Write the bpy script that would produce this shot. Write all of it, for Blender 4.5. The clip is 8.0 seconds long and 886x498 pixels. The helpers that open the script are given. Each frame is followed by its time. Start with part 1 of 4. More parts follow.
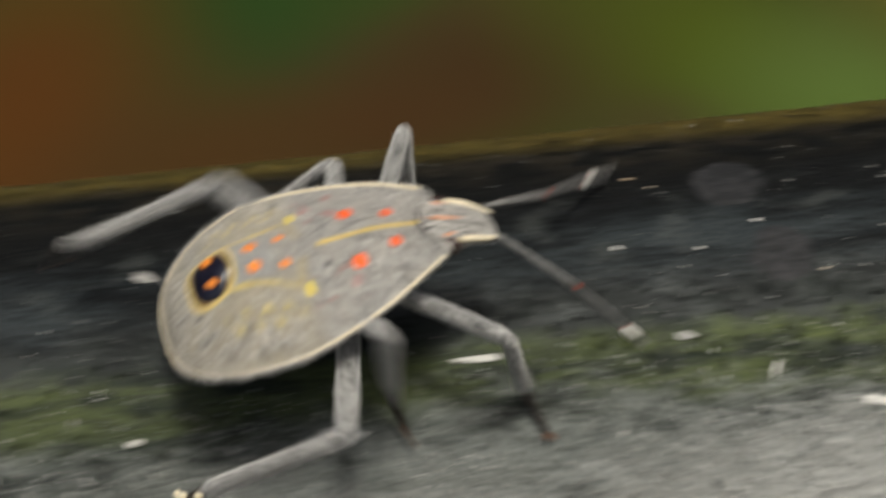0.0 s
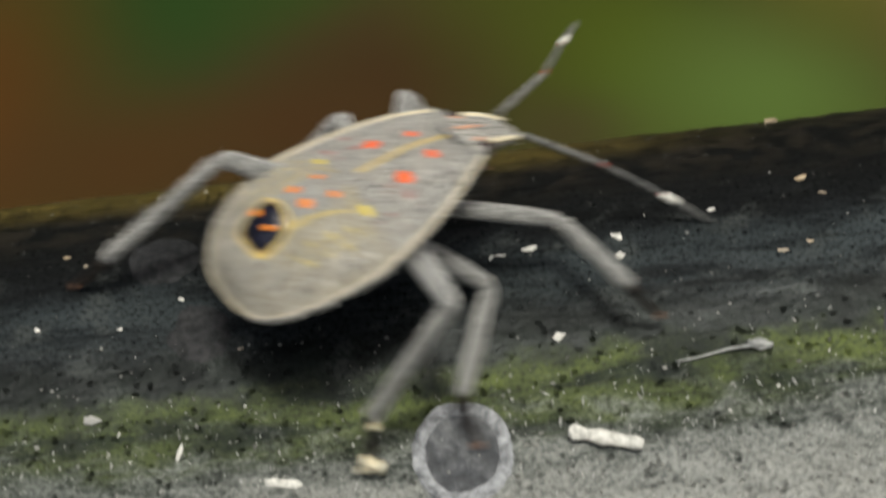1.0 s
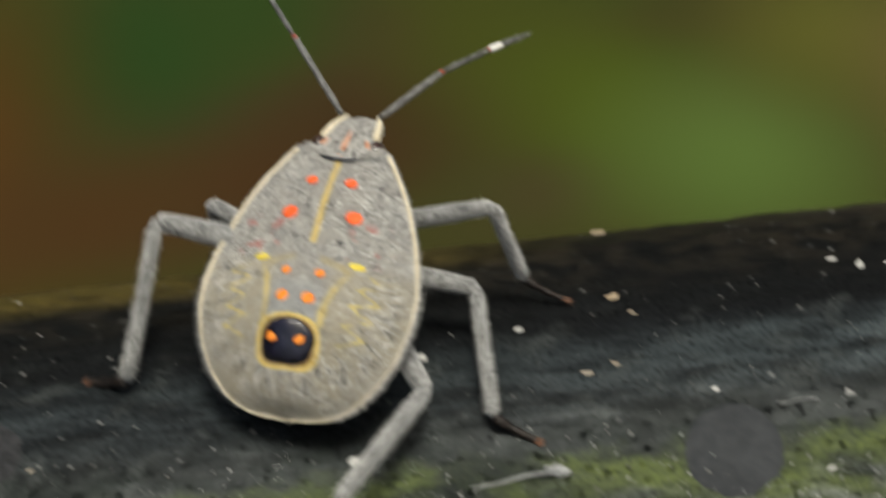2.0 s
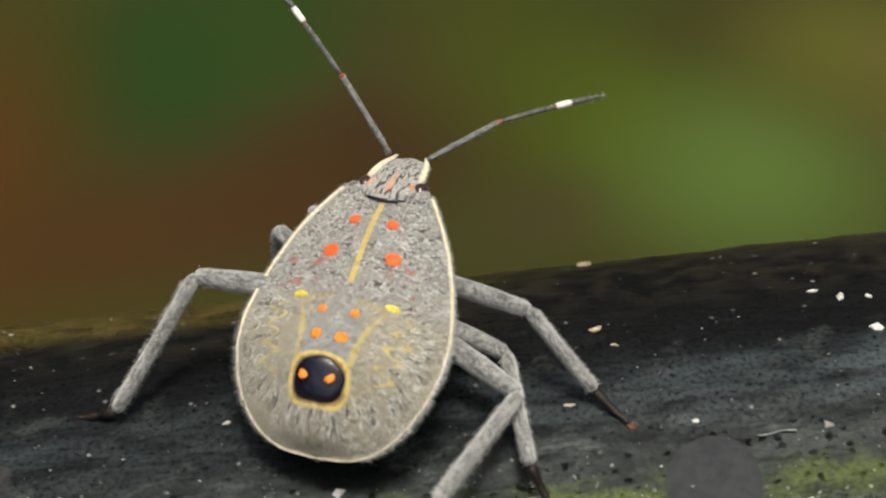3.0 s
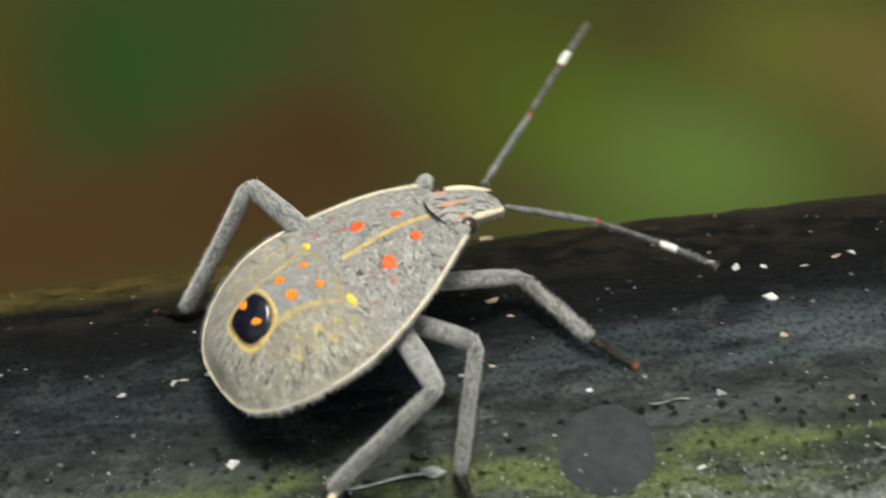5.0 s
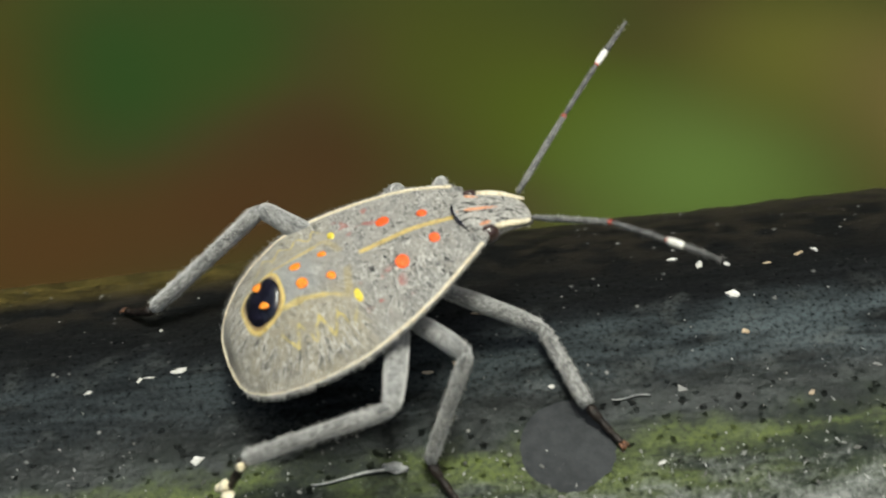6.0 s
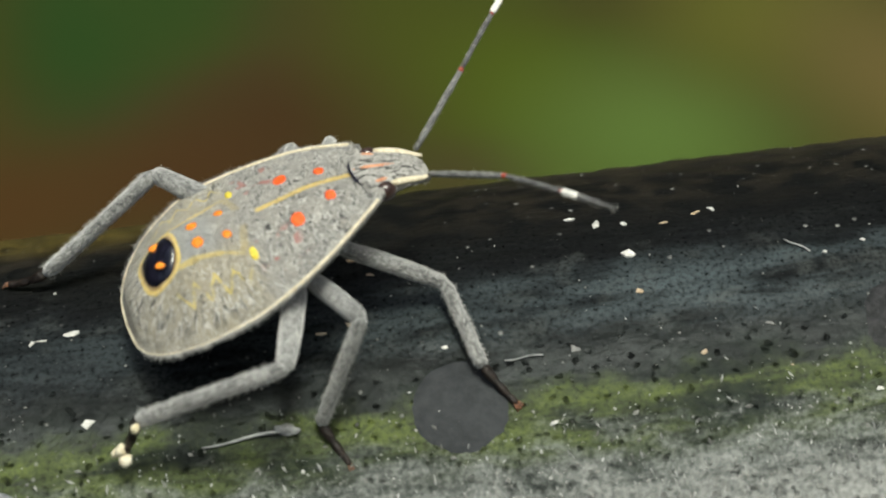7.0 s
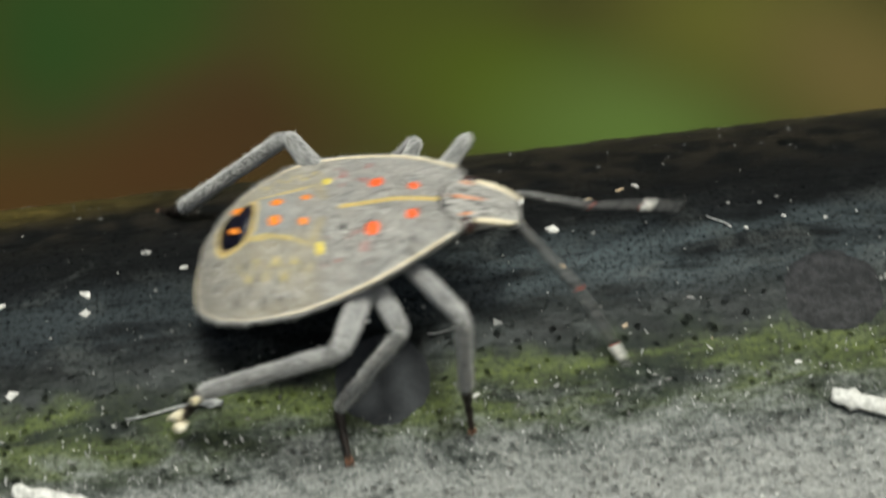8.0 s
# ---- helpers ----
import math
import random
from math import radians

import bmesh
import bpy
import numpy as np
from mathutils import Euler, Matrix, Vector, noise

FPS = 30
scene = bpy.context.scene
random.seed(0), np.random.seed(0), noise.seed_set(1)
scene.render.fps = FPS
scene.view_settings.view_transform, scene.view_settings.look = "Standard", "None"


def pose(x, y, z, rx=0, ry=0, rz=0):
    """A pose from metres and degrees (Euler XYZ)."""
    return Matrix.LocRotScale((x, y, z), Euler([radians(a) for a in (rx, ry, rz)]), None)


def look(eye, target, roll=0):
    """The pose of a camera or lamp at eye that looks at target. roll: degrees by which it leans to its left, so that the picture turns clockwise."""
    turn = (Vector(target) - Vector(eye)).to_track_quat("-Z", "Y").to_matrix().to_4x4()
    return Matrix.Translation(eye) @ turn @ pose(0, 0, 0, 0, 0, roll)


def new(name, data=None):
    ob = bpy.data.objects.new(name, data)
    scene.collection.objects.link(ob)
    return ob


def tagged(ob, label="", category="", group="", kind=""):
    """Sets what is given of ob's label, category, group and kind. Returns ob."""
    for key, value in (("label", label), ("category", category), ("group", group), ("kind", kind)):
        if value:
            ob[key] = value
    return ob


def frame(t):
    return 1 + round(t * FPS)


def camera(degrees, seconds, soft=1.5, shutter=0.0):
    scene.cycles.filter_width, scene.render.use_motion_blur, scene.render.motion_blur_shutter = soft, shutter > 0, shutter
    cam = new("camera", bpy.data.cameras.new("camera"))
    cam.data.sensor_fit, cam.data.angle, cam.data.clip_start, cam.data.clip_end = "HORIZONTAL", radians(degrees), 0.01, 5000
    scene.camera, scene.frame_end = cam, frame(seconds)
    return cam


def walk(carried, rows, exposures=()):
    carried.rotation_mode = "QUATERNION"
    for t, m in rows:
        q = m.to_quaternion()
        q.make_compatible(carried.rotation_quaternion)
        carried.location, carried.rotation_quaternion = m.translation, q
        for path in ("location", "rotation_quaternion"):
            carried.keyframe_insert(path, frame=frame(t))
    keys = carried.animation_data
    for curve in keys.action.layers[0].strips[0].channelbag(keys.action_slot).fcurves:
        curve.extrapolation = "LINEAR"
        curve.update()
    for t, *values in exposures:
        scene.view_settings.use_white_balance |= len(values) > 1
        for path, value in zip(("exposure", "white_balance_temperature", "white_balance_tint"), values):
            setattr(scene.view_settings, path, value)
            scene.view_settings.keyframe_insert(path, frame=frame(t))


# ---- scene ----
MM = 0.001
cam = camera(25.0, 8.0, soft=2.0, shutter=0.7)
cam.data.dof.use_dof, cam.data.dof.focus_distance, cam.data.dof.aperture_fstop = True, 0.074, 75.0
# seconds, then millimetres and degrees
CAMERA_ROWS = [
    (0.0, -35.28, -66.39, 51.08, 58.90, 5.53, -1.71),
    (0.1, -32.98, -65.48, 50.34, 59.15, 5.65, -1.99),
    (0.3, -27.11, -65.80, 50.61, 59.36, 5.76, -1.85),
    (0.5, -21.83, -65.62, 49.38, 59.41, 6.08, -1.59),
    (0.6, -20.17, -65.55, 50.28, 58.77, 5.64, -2.69),
    (0.8, -15.01, -64.85, 50.67, 58.56, 6.36, -2.53),
    (1, -15.51, -65.13, 51.39, 58.69, 5.76, -3.05),
    (1.2, -12.05, -64.63, 52.31, 58.30, 6.52, -1.23),
    (1.3, -10.07, -63.76, 51.41, 59.29, 6.54, -1.46),
    (1.5, -8.84, -63.96, 52.24, 59.74, 5.23, -3.53),
    (1.7, -7.95, -63.63, 51.78, 59.43, 4.97, -4.06),
    (2, -8.64, -63.06, 52.23, 60.08, 5.24, -3.15),
    (2.2, -8.65, -63.70, 53.46, 60.59, 5.66, -2.17),
    (3.3, -7.06, -63.58, 52.78, 60.59, 5.56, -2.87),
    (3.5, -7.87, -64.28, 52.62, 60.39, 5.95, -2.04),
    (4, -9.50, -63.85, 52.88, 60.99, 6.44, -0.95),
    (4.5, -7.67, -64.09, 52.47, 61.15, 6.16, -2.03),
    (5, -5.26, -64.32, 52.07, 60.46, 5.17, -3.94),
    (5.2, -4.48, -65.09, 51.88, 60.97, 5.50, -3.48),
    (6.5, -3.17, -65.08, 51.76, 60.20, 5.20, -4.47),
    (7, -1.41, -65.07, 51.36, 59.61, 5.06, -4.98),
    (7.5, -2.00, -64.98, 51.56, 59.90, 5.15, -4.74),
    (7.7, -2.01, -65.01, 51.43, 59.45, 5.18, -4.64),
    (7.9, -0.67, -65.69, 50.98, 59.84, 4.89, -5.58),
    (7.967, 0.28, -66.15, 50.62, 59.75, 4.62, -5.48),
    (8, 0.34, -66.27, 50.53, 59.72, 4.60, -5.47),
]

walk(cam, [(t, pose(x * MM, y * MM, z * MM, rx, ry, rz)) for t, x, y, z, rx, ry, rz in CAMERA_ROWS],
     exposures=[(0.0, -0.25, 6850, 4), (0.4, -0.20, 6750, 1), (2.2, -0.15, 6800, 1), (3.3, 0.05, 6800, 3), (5.0, 0.05, 6650, -1), (7.0, 0.05, 6600, -4), (7.5, -0.10, 6600, -4), (8.0, -0.07, 6550, -3)])

# ---- daylight: a bright hazy sky, with a soft sun high up on the camera's side ----
world = bpy.data.worlds.new("overcast_sky")
scene.world = world
world.use_nodes = True
sky = world.node_tree.nodes.new("ShaderNodeTexSky")
sky.sky_type = "NISHITA"
sky.sun_disc = False
sky.sun_elevation = radians(69)
sky.sun_rotation = radians(158)
sky.air_density, sky.dust_density, sky.ozone_density = 0.8, 7.0, 1.0
world.node_tree.links.new(sky.outputs[0], world.node_tree.nodes["Background"].inputs[0])
world.node_tree.nodes["Background"].inputs[1].default_value = 0.125
sun = new("sun", bpy.data.lights.new("sun", "SUN"))
sun.data.energy, sun.data.angle, sun.data.color = 3.0, radians(13), (1.0, 0.97, 0.93)
sun.matrix_world = look((0.13, -0.33, 0.92), (0, 0, 0))


# ---- materials ----
class Shader:
    """A node material under construction, with short forms for the nodes used here."""

    def __init__(self, name):
        self.mat = bpy.data.materials.new(name)
        self.mat.use_nodes = True
        self.tree = self.mat.node_tree
        self.bsdf = self.tree.nodes["Principled BSDF"]

    def put(self, socket, value):
        if isinstance(value, bpy.types.NodeSocket):
            self.tree.links.new(value, socket)
        elif isinstance(value, tuple) and len(value) == 3 and socket.type == "RGBA":
            socket.default_value = (*value, 1)
        else:
            socket.default_value = value

    def math(self, op, a, b=0.0, c=0.0, clamp=False):
        n = self.tree.nodes.new("ShaderNodeMath")
        n.operation, n.use_clamp = op, clamp
        for s, v in zip(n.inputs, (a, b, c)):
            self.put(s, v)
        return n.outputs[0]

    def mix(self, f, a, b):
        n = self.tree.nodes.new("ShaderNodeMix")
        n.data_type = "RGBA"
        self.put(n.inputs[0], f), self.put(n.inputs[6], a), self.put(n.inputs[7], b)
        return n.outputs[2]

    def ramp(self, x, lo, hi):
        """0 below lo, 1 above hi, smooth between."""
        n = self.tree.nodes.new("ShaderNodeMapRange")
        n.interpolation_type = "SMOOTHSTEP"
        self.put(n.inputs[0], x)
        flip = lo > hi
        n.inputs[1].default_value, n.inputs[2].default_value = (hi, lo) if flip else (lo, hi)
        n.inputs[3].default_value, n.inputs[4].default_value = (1, 0) if flip else (0, 1)
        return n.outputs[0]

    def band(self, x, a, b, c, d):
        return self.math("MULTIPLY", self.ramp(x, a, b), self.ramp(x, d, c))

    def place(self):
        return self.tree.nodes.new("ShaderNodeTexCoord").outputs["Object"]

    def scaled(self, vec, s):
        n = self.tree.nodes.new("ShaderNodeVectorMath")
        n.operation = "MULTIPLY"
        self.put(n.inputs[0], vec)
        n.inputs[1].default_value = s if isinstance(s, tuple) else (s, s, s)
        return n.outputs[0]

    def axes(self, vec):
        n = self.tree.nodes.new("ShaderNodeSeparateXYZ")
        self.put(n.inputs[0], vec)
        return n.outputs

    def join(self, x, y, z):
        n = self.tree.nodes.new("ShaderNodeCombineXYZ")
        for s, v in zip(n.inputs, (x, y, z)):
            self.put(s, v)
        return n.outputs[0]

    def noise(self, vec, scale, detail=3.0, rough=0.55, warp=0.0):
        n = self.tree.nodes.new("ShaderNodeTexNoise")
        self.put(n.inputs["Vector"], vec)
        n.inputs["Scale"].default_value, n.inputs["Detail"].default_value = scale, detail
        n.inputs["Roughness"].default_value, n.inputs["Distortion"].default_value = rough, warp
        return n.outputs[0]

    def cells(self, vec, scale, feature="F1"):
        n = self.tree.nodes.new("ShaderNodeTexVoronoi")
        n.feature = feature
        self.put(n.inputs["Vector"], vec)
        n.inputs["Scale"].default_value = scale
        return n.outputs[0]

    def waves(self, vec, scale, warp, detail=2.0):
        n = self.tree.nodes.new("ShaderNodeTexWave")
        self.put(n.inputs["Vector"], vec)
        n.inputs["Scale"].default_value, n.inputs["Distortion"].default_value, n.inputs["Detail"].default_value = scale, warp, detail
        return n.outputs[1]

    def random(self):
        return self.tree.nodes.new("ShaderNodeObjectInfo").outputs["Random"]

    def island(self):
        return self.tree.nodes.new("ShaderNodeNewGeometry").outputs["Random Per Island"]

    def done(self, color, rough=0.6, height=None, depth=0.00005, spec=0.5, sheen=0.0, coat=0.0):
        self.put(self.bsdf.inputs["Base Color"], color)
        self.put(self.bsdf.inputs["Roughness"], rough)
        self.bsdf.inputs["Specular IOR Level"].default_value = spec
        self.bsdf.inputs["Sheen Weight"].default_value = sheen
        self.bsdf.inputs["Coat Weight"].default_value = coat
        if height is not None:
            n = self.tree.nodes.new("ShaderNodeBump")
            n.inputs["Strength"].default_value, n.inputs["Distance"].default_value = 1.0, depth
            self.put(n.inputs["Height"], height)
            self.put(self.bsdf.inputs["Normal"], n.outputs[0])
        return self.mat


U = 3.4 * MM  # the length of the yellow line along the back


def back_material():
    """The grey back: fine wrinkles, tan flanks on the abdomen, a yellow line and a yellow frame, faint red flecks."""
    s = Shader("bug_back")
    p = s.scaled(s.place(), 1 / U)
    x, y, _ = s.axes(p)
    ax = s.math("ABSOLUTE", x)
    fine = s.noise(p, 26, 5, 0.7)
    broad = s.noise(p, 3.0, 3, 0.6)
    wrinkle = s.noise(s.scaled(p, (1.0, 1.8, 1.0)), 5.6, 2, 0.5, 1.8)
    col = s.mix(s.ramp(fine, 0.3, 0.72), (0.225, 0.214, 0.196), (0.355, 0.337, 0.306))
    col = s.mix(s.math("MULTIPLY", s.ramp(broad, 0.45, 0.62), 0.5), col, (0.20, 0.197, 0.19))
    # tan flanks beside the dark plates
    flank = s.math("MULTIPLY", s.ramp(s.math("ADD", ax, s.ramp(y, -1.3, -1.55)), 0.18, 0.42), s.ramp(y, -0.08, -0.3))
    col = s.mix(s.math("MULTIPLY", flank, s.math("ADD", 0.42, s.math("MULTIPLY", s.ramp(broad, 0.35, 0.6), 0.3))), col, (0.335, 0.290, 0.195))
    # short dark strokes
    # on the thorax they wind, on the abdomen they stand square to its edge
    out_y = s.math("ADD", y, 0.55)
    away = s.math("SQRT", s.math("ADD", s.math("MULTIPLY", x, x), s.math("MULTIPLY", out_y, out_y)))
    spoke = s.noise(s.join(s.math("MULTIPLY", s.math("ARCTAN2", x, out_y), 13.0), s.math("MULTIPLY", away, 3.6), 0.0), 1.0, 2, 0.5, 0.5)
    fore = s.ramp(y, -0.2, -0.06)
    n = s.tree.nodes.new("ShaderNodeMix")
    s.put(n.inputs[0], fore), s.put(n.inputs[2], spoke), s.put(n.inputs[3], wrinkle)
    wrinkle = n.outputs[0]
    sides = s.math("MAXIMUM", s.band(away, 0.62, 0.80, 0.95, 1.08), s.math("MULTIPLY", fore, s.ramp(ax, 0.06, 0.16)))
    sides = s.math("MULTIPLY", sides, s.ramp(s.noise(p, 3.4, 2), 0.30, 0.44))
    small = s.noise(s.scaled(p, (1.0, 1.5, 1.0)), 12.0, 2, 0.5, 1.5)
    stroke = s.math("MULTIPLY", s.band(wrinkle, 0.56, 0.575, 0.605, 0.62), sides)
    crease = s.math("MULTIPLY", s.band(small, 0.56, 0.58, 0.61, 0.64), s.ramp(s.noise(p, 4.2, 2), 0.42, 0.56))
    col = s.mix(s.math("MULTIPLY", crease, s.math("ADD", 0.40, s.math("MULTIPLY", s.ramp(y, -0.25, 0.0), 0.28))), col, (0.06, 0.058, 0.055))
    powder = s.math("MULTIPLY", s.band(small, 0.42, 0.45, 0.48, 0.51), s.ramp(s.noise(p, 4.2, 2), 0.40, 0.54))
    col = s.mix(s.math("MULTIPLY", powder, 0.6), col, (0.64, 0.625, 0.59))
    col = s.mix(s.math("MULTIPLY", stroke, s.math("ADD", 0.80, s.math("MULTIPLY", fore, 0.18))), col, (0.035, 0.034, 0.034))
    glint = s.math("MULTIPLY", s.band(wrinkle, 0.50, 0.53, 0.54, 0.565), sides)
    col = s.mix(s.math("MULTIPLY", glint, 0.85), col, (0.62, 0.61, 0.585))
    # yellow, branching strokes on the flanks
    zig = s.math("PINGPONG", s.math("ADD", y, s.math("MULTIPLY", s.noise(p, 3.0, 2), 0.08)), 0.10)
    zig = s.math("SUBTRACT", s.math("SUBTRACT", ax, s.math("MULTIPLY", zig, 2.2)), s.math("ADD", 0.56, s.math("MULTIPLY", s.math("ADD", y, 0.6), 0.16)))
    zig = s.math("ABSOLUTE", s.math("ADD", zig, s.math("MULTIPLY", s.math("SUBTRACT", s.noise(p, 7.0, 2), 0.5), 0.16)))
    veins = s.math("MULTIPLY", s.ramp(zig, 0.048, 0.014), s.math("MULTIPLY", s.ramp(s.noise(p, 4.0, 2), 0.36, 0.52), s.band(y, -1.12, -0.95, -0.35, -0.22)))
    col = s.mix(s.math("MULTIPLY", veins, 0.85), col, (0.62, 0.50, 0.14))
    # faint yellow arcs behind the thorax
    arc_y = s.math("ADD", y, s.math("MULTIPLY", ax, 0.28))
    arc = s.math("MULTIPLY", s.band(arc_y, -0.2, -0.16, -0.12, -0.08), s.band(ax, 0.1, 0.16, 0.4, 0.5))
    col = s.mix(s.math("MULTIPLY", arc, 0.35), col, (0.48, 0.36, 0.09))
    # paler field in front of the black plate
    field = s.math("MULTIPLY", s.ramp(ax, 0.36, 0.20), s.band(y, -0.95, -0.85, -0.55, -0.4))
    col = s.mix(s.math("MULTIPLY", field, 0.5), col, (0.265, 0.280, 0.29))
    # yellow frame of the black plate, open in front to two short horns
    cy = s.math("ADD", y, 1.098)
    ring = s.math("POWER", s.math("ADD", s.math("POWER", s.math("DIVIDE", ax, 0.328), 3.0),
                                  s.math("POWER", s.math("DIVIDE", s.math("ABSOLUTE", cy), 0.244), 3.0)), 0.333)
    ring = s.math("ADD", ring, s.math("MULTIPLY", s.math("SUBTRACT", fine, 0.5), 0.12))
    col = s.mix(s.ramp(ring, 1.06, 0.97), col, s.mix(s.ramp(fine, 0.35, 0.65), (0.66, 0.47, 0.09), (0.78, 0.62, 0.24)))
    col = s.mix(s.math("MULTIPLY", s.ramp(ring, 0.90, 0.84), 0.75), col, (0.20, 0.075, 0.02))
    horn_x = s.math("SUBTRACT", ax, s.math("ADD", 0.295, s.math("MULTIPLY", s.math("POWER", s.math("MAXIMUM", s.math("ADD", y, 0.9), 0.0), 2.0), 0.42)))
    horn = s.math("MULTIPLY", s.ramp(s.math("ADD", s.math("ABSOLUTE", horn_x), s.math("MULTIPLY", s.math("SUBTRACT", s.noise(p, 6.0, 3), 0.5), 0.10)), 0.045, 0.012), s.band(y, -0.98, -0.90, -0.45, -0.2))
    col = s.mix(s.math("MULTIPLY", horn, 0.75), col, (0.60, 0.46, 0.13))
    # the yellow line down the middle of the thorax
    wide = s.math("SUBTRACT", 0.045, s.math("MULTIPLY", y, 0.018))
    line = s.math("MULTIPLY", s.ramp(s.math("SUBTRACT", ax, s.math("MULTIPLY", fine, 0.03)), 0.024, 0.009),
                  s.math("MULTIPLY", s.ramp(y, -0.03, 0.02), s.math("GREATER_THAN", wide, 0.0)))
    col = s.mix(s.math("MULTIPLY", line, 0.9), col, (0.66, 0.48, 0.13))
    # red flecks at the sides of the thorax
    red = s.math("MULTIPLY", s.ramp(s.noise(p, 6.5, 1, 0.5), 0.54, 0.62),
                 s.math("MULTIPLY", s.band(ax, 0.30, 0.42, 0.75, 0.85), s.band(y, -0.20, -0.08, 0.22, 0.36)))
    col = s.mix(s.math("MULTIPLY", red, 0.75), col, (0.40, 0.09, 0.07))
    h = s.math("SUBTRACT", s.math("ADD", s.math("MULTIPLY", fine, 0.34), s.math("MULTIPLY", stroke, -0.9)), s.math("MULTIPLY", crease, 0.4))
    return s.done(col, 0.58, h, 0.00034, 0.35, 0.28)


def speckled(name, dark, pale, scale, rough=0.65, depth=0.00008, sheen=0.2, stretch=(1, 1, 1), spec=0.35):
    """A plain material with grain at two sizes. scale: grains per millimetre."""
    s = Shader(name)
    p = s.scaled(s.scaled(s.place(), 1000.0), stretch)
    a, b = s.noise(p, scale, 4, 0.65), s.noise(p, scale * 0.22, 2, 0.5)
    f = s.math("ADD", s.math("MULTIPLY", a, 0.65), s.math("MULTIPLY", b, 0.35))
    return s.done(s.mix(s.ramp(f, 0.34, 0.66), dark, pale), rough, a, depth, spec, sheen)


def flake_material(name, dark, pale):
    s = Shader(name)
    p = s.scaled(s.place(), 1000.0)
    a = s.noise(p, 4.0, 4, 0.6)
    col = s.mix(s.ramp(a, 0.3, 0.7), dark, pale)
    col = s.mix(s.math("MULTIPLY", s.random(), 0.3), col, (0.54, 0.53, 0.51))
    return s.done(col, 0.7, a, 0.00006, 0.3)


def pipe_material():
    """Black weathered plastic: olive film on top, a strip of green algae, grey gritty dirt low on the near side."""
    s = Shader("weathered_black_pipe")
    p = s.scaled(s.place(), 1000.0)
    x, y, z = s.axes(p)
    turn = s.math("MULTIPLY", s.math("ARCTAN2", s.math("MULTIPLY", y, -1.0), z), 57.2958)
    flat = s.join(x, s.math("MULTIPLY", turn, 0.244), 0.0)
    big = s.noise(s.scaled(flat, (0.35, 1.0, 1.0)), 0.16, 3, 0.55)
    mid = s.noise(s.scaled(flat, (0.7, 1.0, 1.0)), 0.9, 4, 0.6)
    fine = s.noise(flat, 5.0, 5, 0.68)
    streak = s.noise(s.scaled(flat, (0.20, 1.0, 1.0)), 0.8, 4, 0.6, 0.4)
    shift = s.math("ADD", turn, s.math("ADD", s.math("MULTIPLY", s.math("SUBTRACT", big, 0.5), 7.0),
                                       s.math("MULTIPLY", s.math("SUBTRACT", mid, 0.5), 7.0)))
    col = s.mix(s.ramp(fine, 0.35, 0.7), (0.004, 0.0042, 0.0045), (0.010, 0.0105, 0.011))
    # brown-black crust towards the crown
    crust = s.math("MULTIPLY", s.band(shift, -40, -26, -8, 6), s.ramp(mid, 0.42, 0.6))
    col = s.mix(s.math("MULTIPLY", crust, 0.8), col, (0.022, 0.019, 0.015))
    # a paler brown-grey band along the far shoulder, stronger towards +x
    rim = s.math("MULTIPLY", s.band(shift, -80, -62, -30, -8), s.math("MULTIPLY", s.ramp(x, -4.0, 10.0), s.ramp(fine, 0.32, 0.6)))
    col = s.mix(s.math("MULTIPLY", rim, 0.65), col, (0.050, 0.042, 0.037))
    # olive film along the far shoulder, fading towards +x
    olive = s.math("MULTIPLY", s.math("MULTIPLY", s.band(shift, -60, -36, -17, -7), s.ramp(x, -2.0, -14.0)), s.ramp(s.math("ADD", s.math("MULTIPLY", fine, 0.55), s.math("MULTIPLY", mid, 0.45)), 0.36, 0.58))
    col = s.mix(s.math("MULTIPLY", olive, 0.85), col, s.mix(s.ramp(fine, 0.4, 0.65), (0.070, 0.056, 0.011), (0.145, 0.106, 0.032)))
    # bluish sheen of the sky in long streaks, painted into the colour
    sky_sheen = s.math("MULTIPLY", s.band(shift, 9, 17, 20, 29), s.math("MULTIPLY", s.ramp(streak, 0.30, 0.62), s.ramp(fine, 0.30, 0.58)))
    col = s.mix(s.math("MULTIPLY", sky_sheen, s.math("ADD", 0.42, s.math("MULTIPLY", s.ramp(x, -6.0, 8.0), 0.50))), col, (0.060, 0.075, 0.081))
    # smudges of grey film, grainy
    smudge = s.math("MULTIPLY", s.ramp(s.noise(s.scaled(flat, (0.8, 1.0, 1.0)), 0.55, 5, 0.66, 0.3), 0.50, 0.68), s.math("MULTIPLY", s.ramp(shift, 2, 14), s.ramp(fine, 0.3, 0.6)))
    col = s.mix(s.math("MULTIPLY", smudge, 0.6), col, (0.060, 0.066, 0.064))
    # thin grey dust over the lower half
    dust = s.math("MULTIPLY", s.ramp(shift, 22, 40), s.math("ADD", 0.35, s.math("MULTIPLY", s.ramp(mid, 0.35, 0.65), 0.65)))
    col = s.mix(s.math("MULTIPLY", dust, 0.55), col, (0.034, 0.044, 0.036))
    # a strip of algae
    strip = s.math("ADD", s.math("MULTIPLY", streak, 0.7), s.math("MULTIPLY", mid, 0.3))
    algae = s.math("MULTIPLY", s.band(shift, 30.5, 36.0, 39.5, 47.5), s.math("MULTIPLY", s.ramp(strip, 0.32, 0.56), s.ramp(fine, 0.24, 0.60)))
    col = s.mix(s.math("MULTIPLY", algae, s.math("ADD", 0.55, s.math("MULTIPLY", s.ramp(x, -34.0, -16.0), 0.30))), col, s.mix(s.ramp(strip, 0.40, 0.62), (0.048, 0.060, 0.025), (0.108, 0.136, 0.031)))
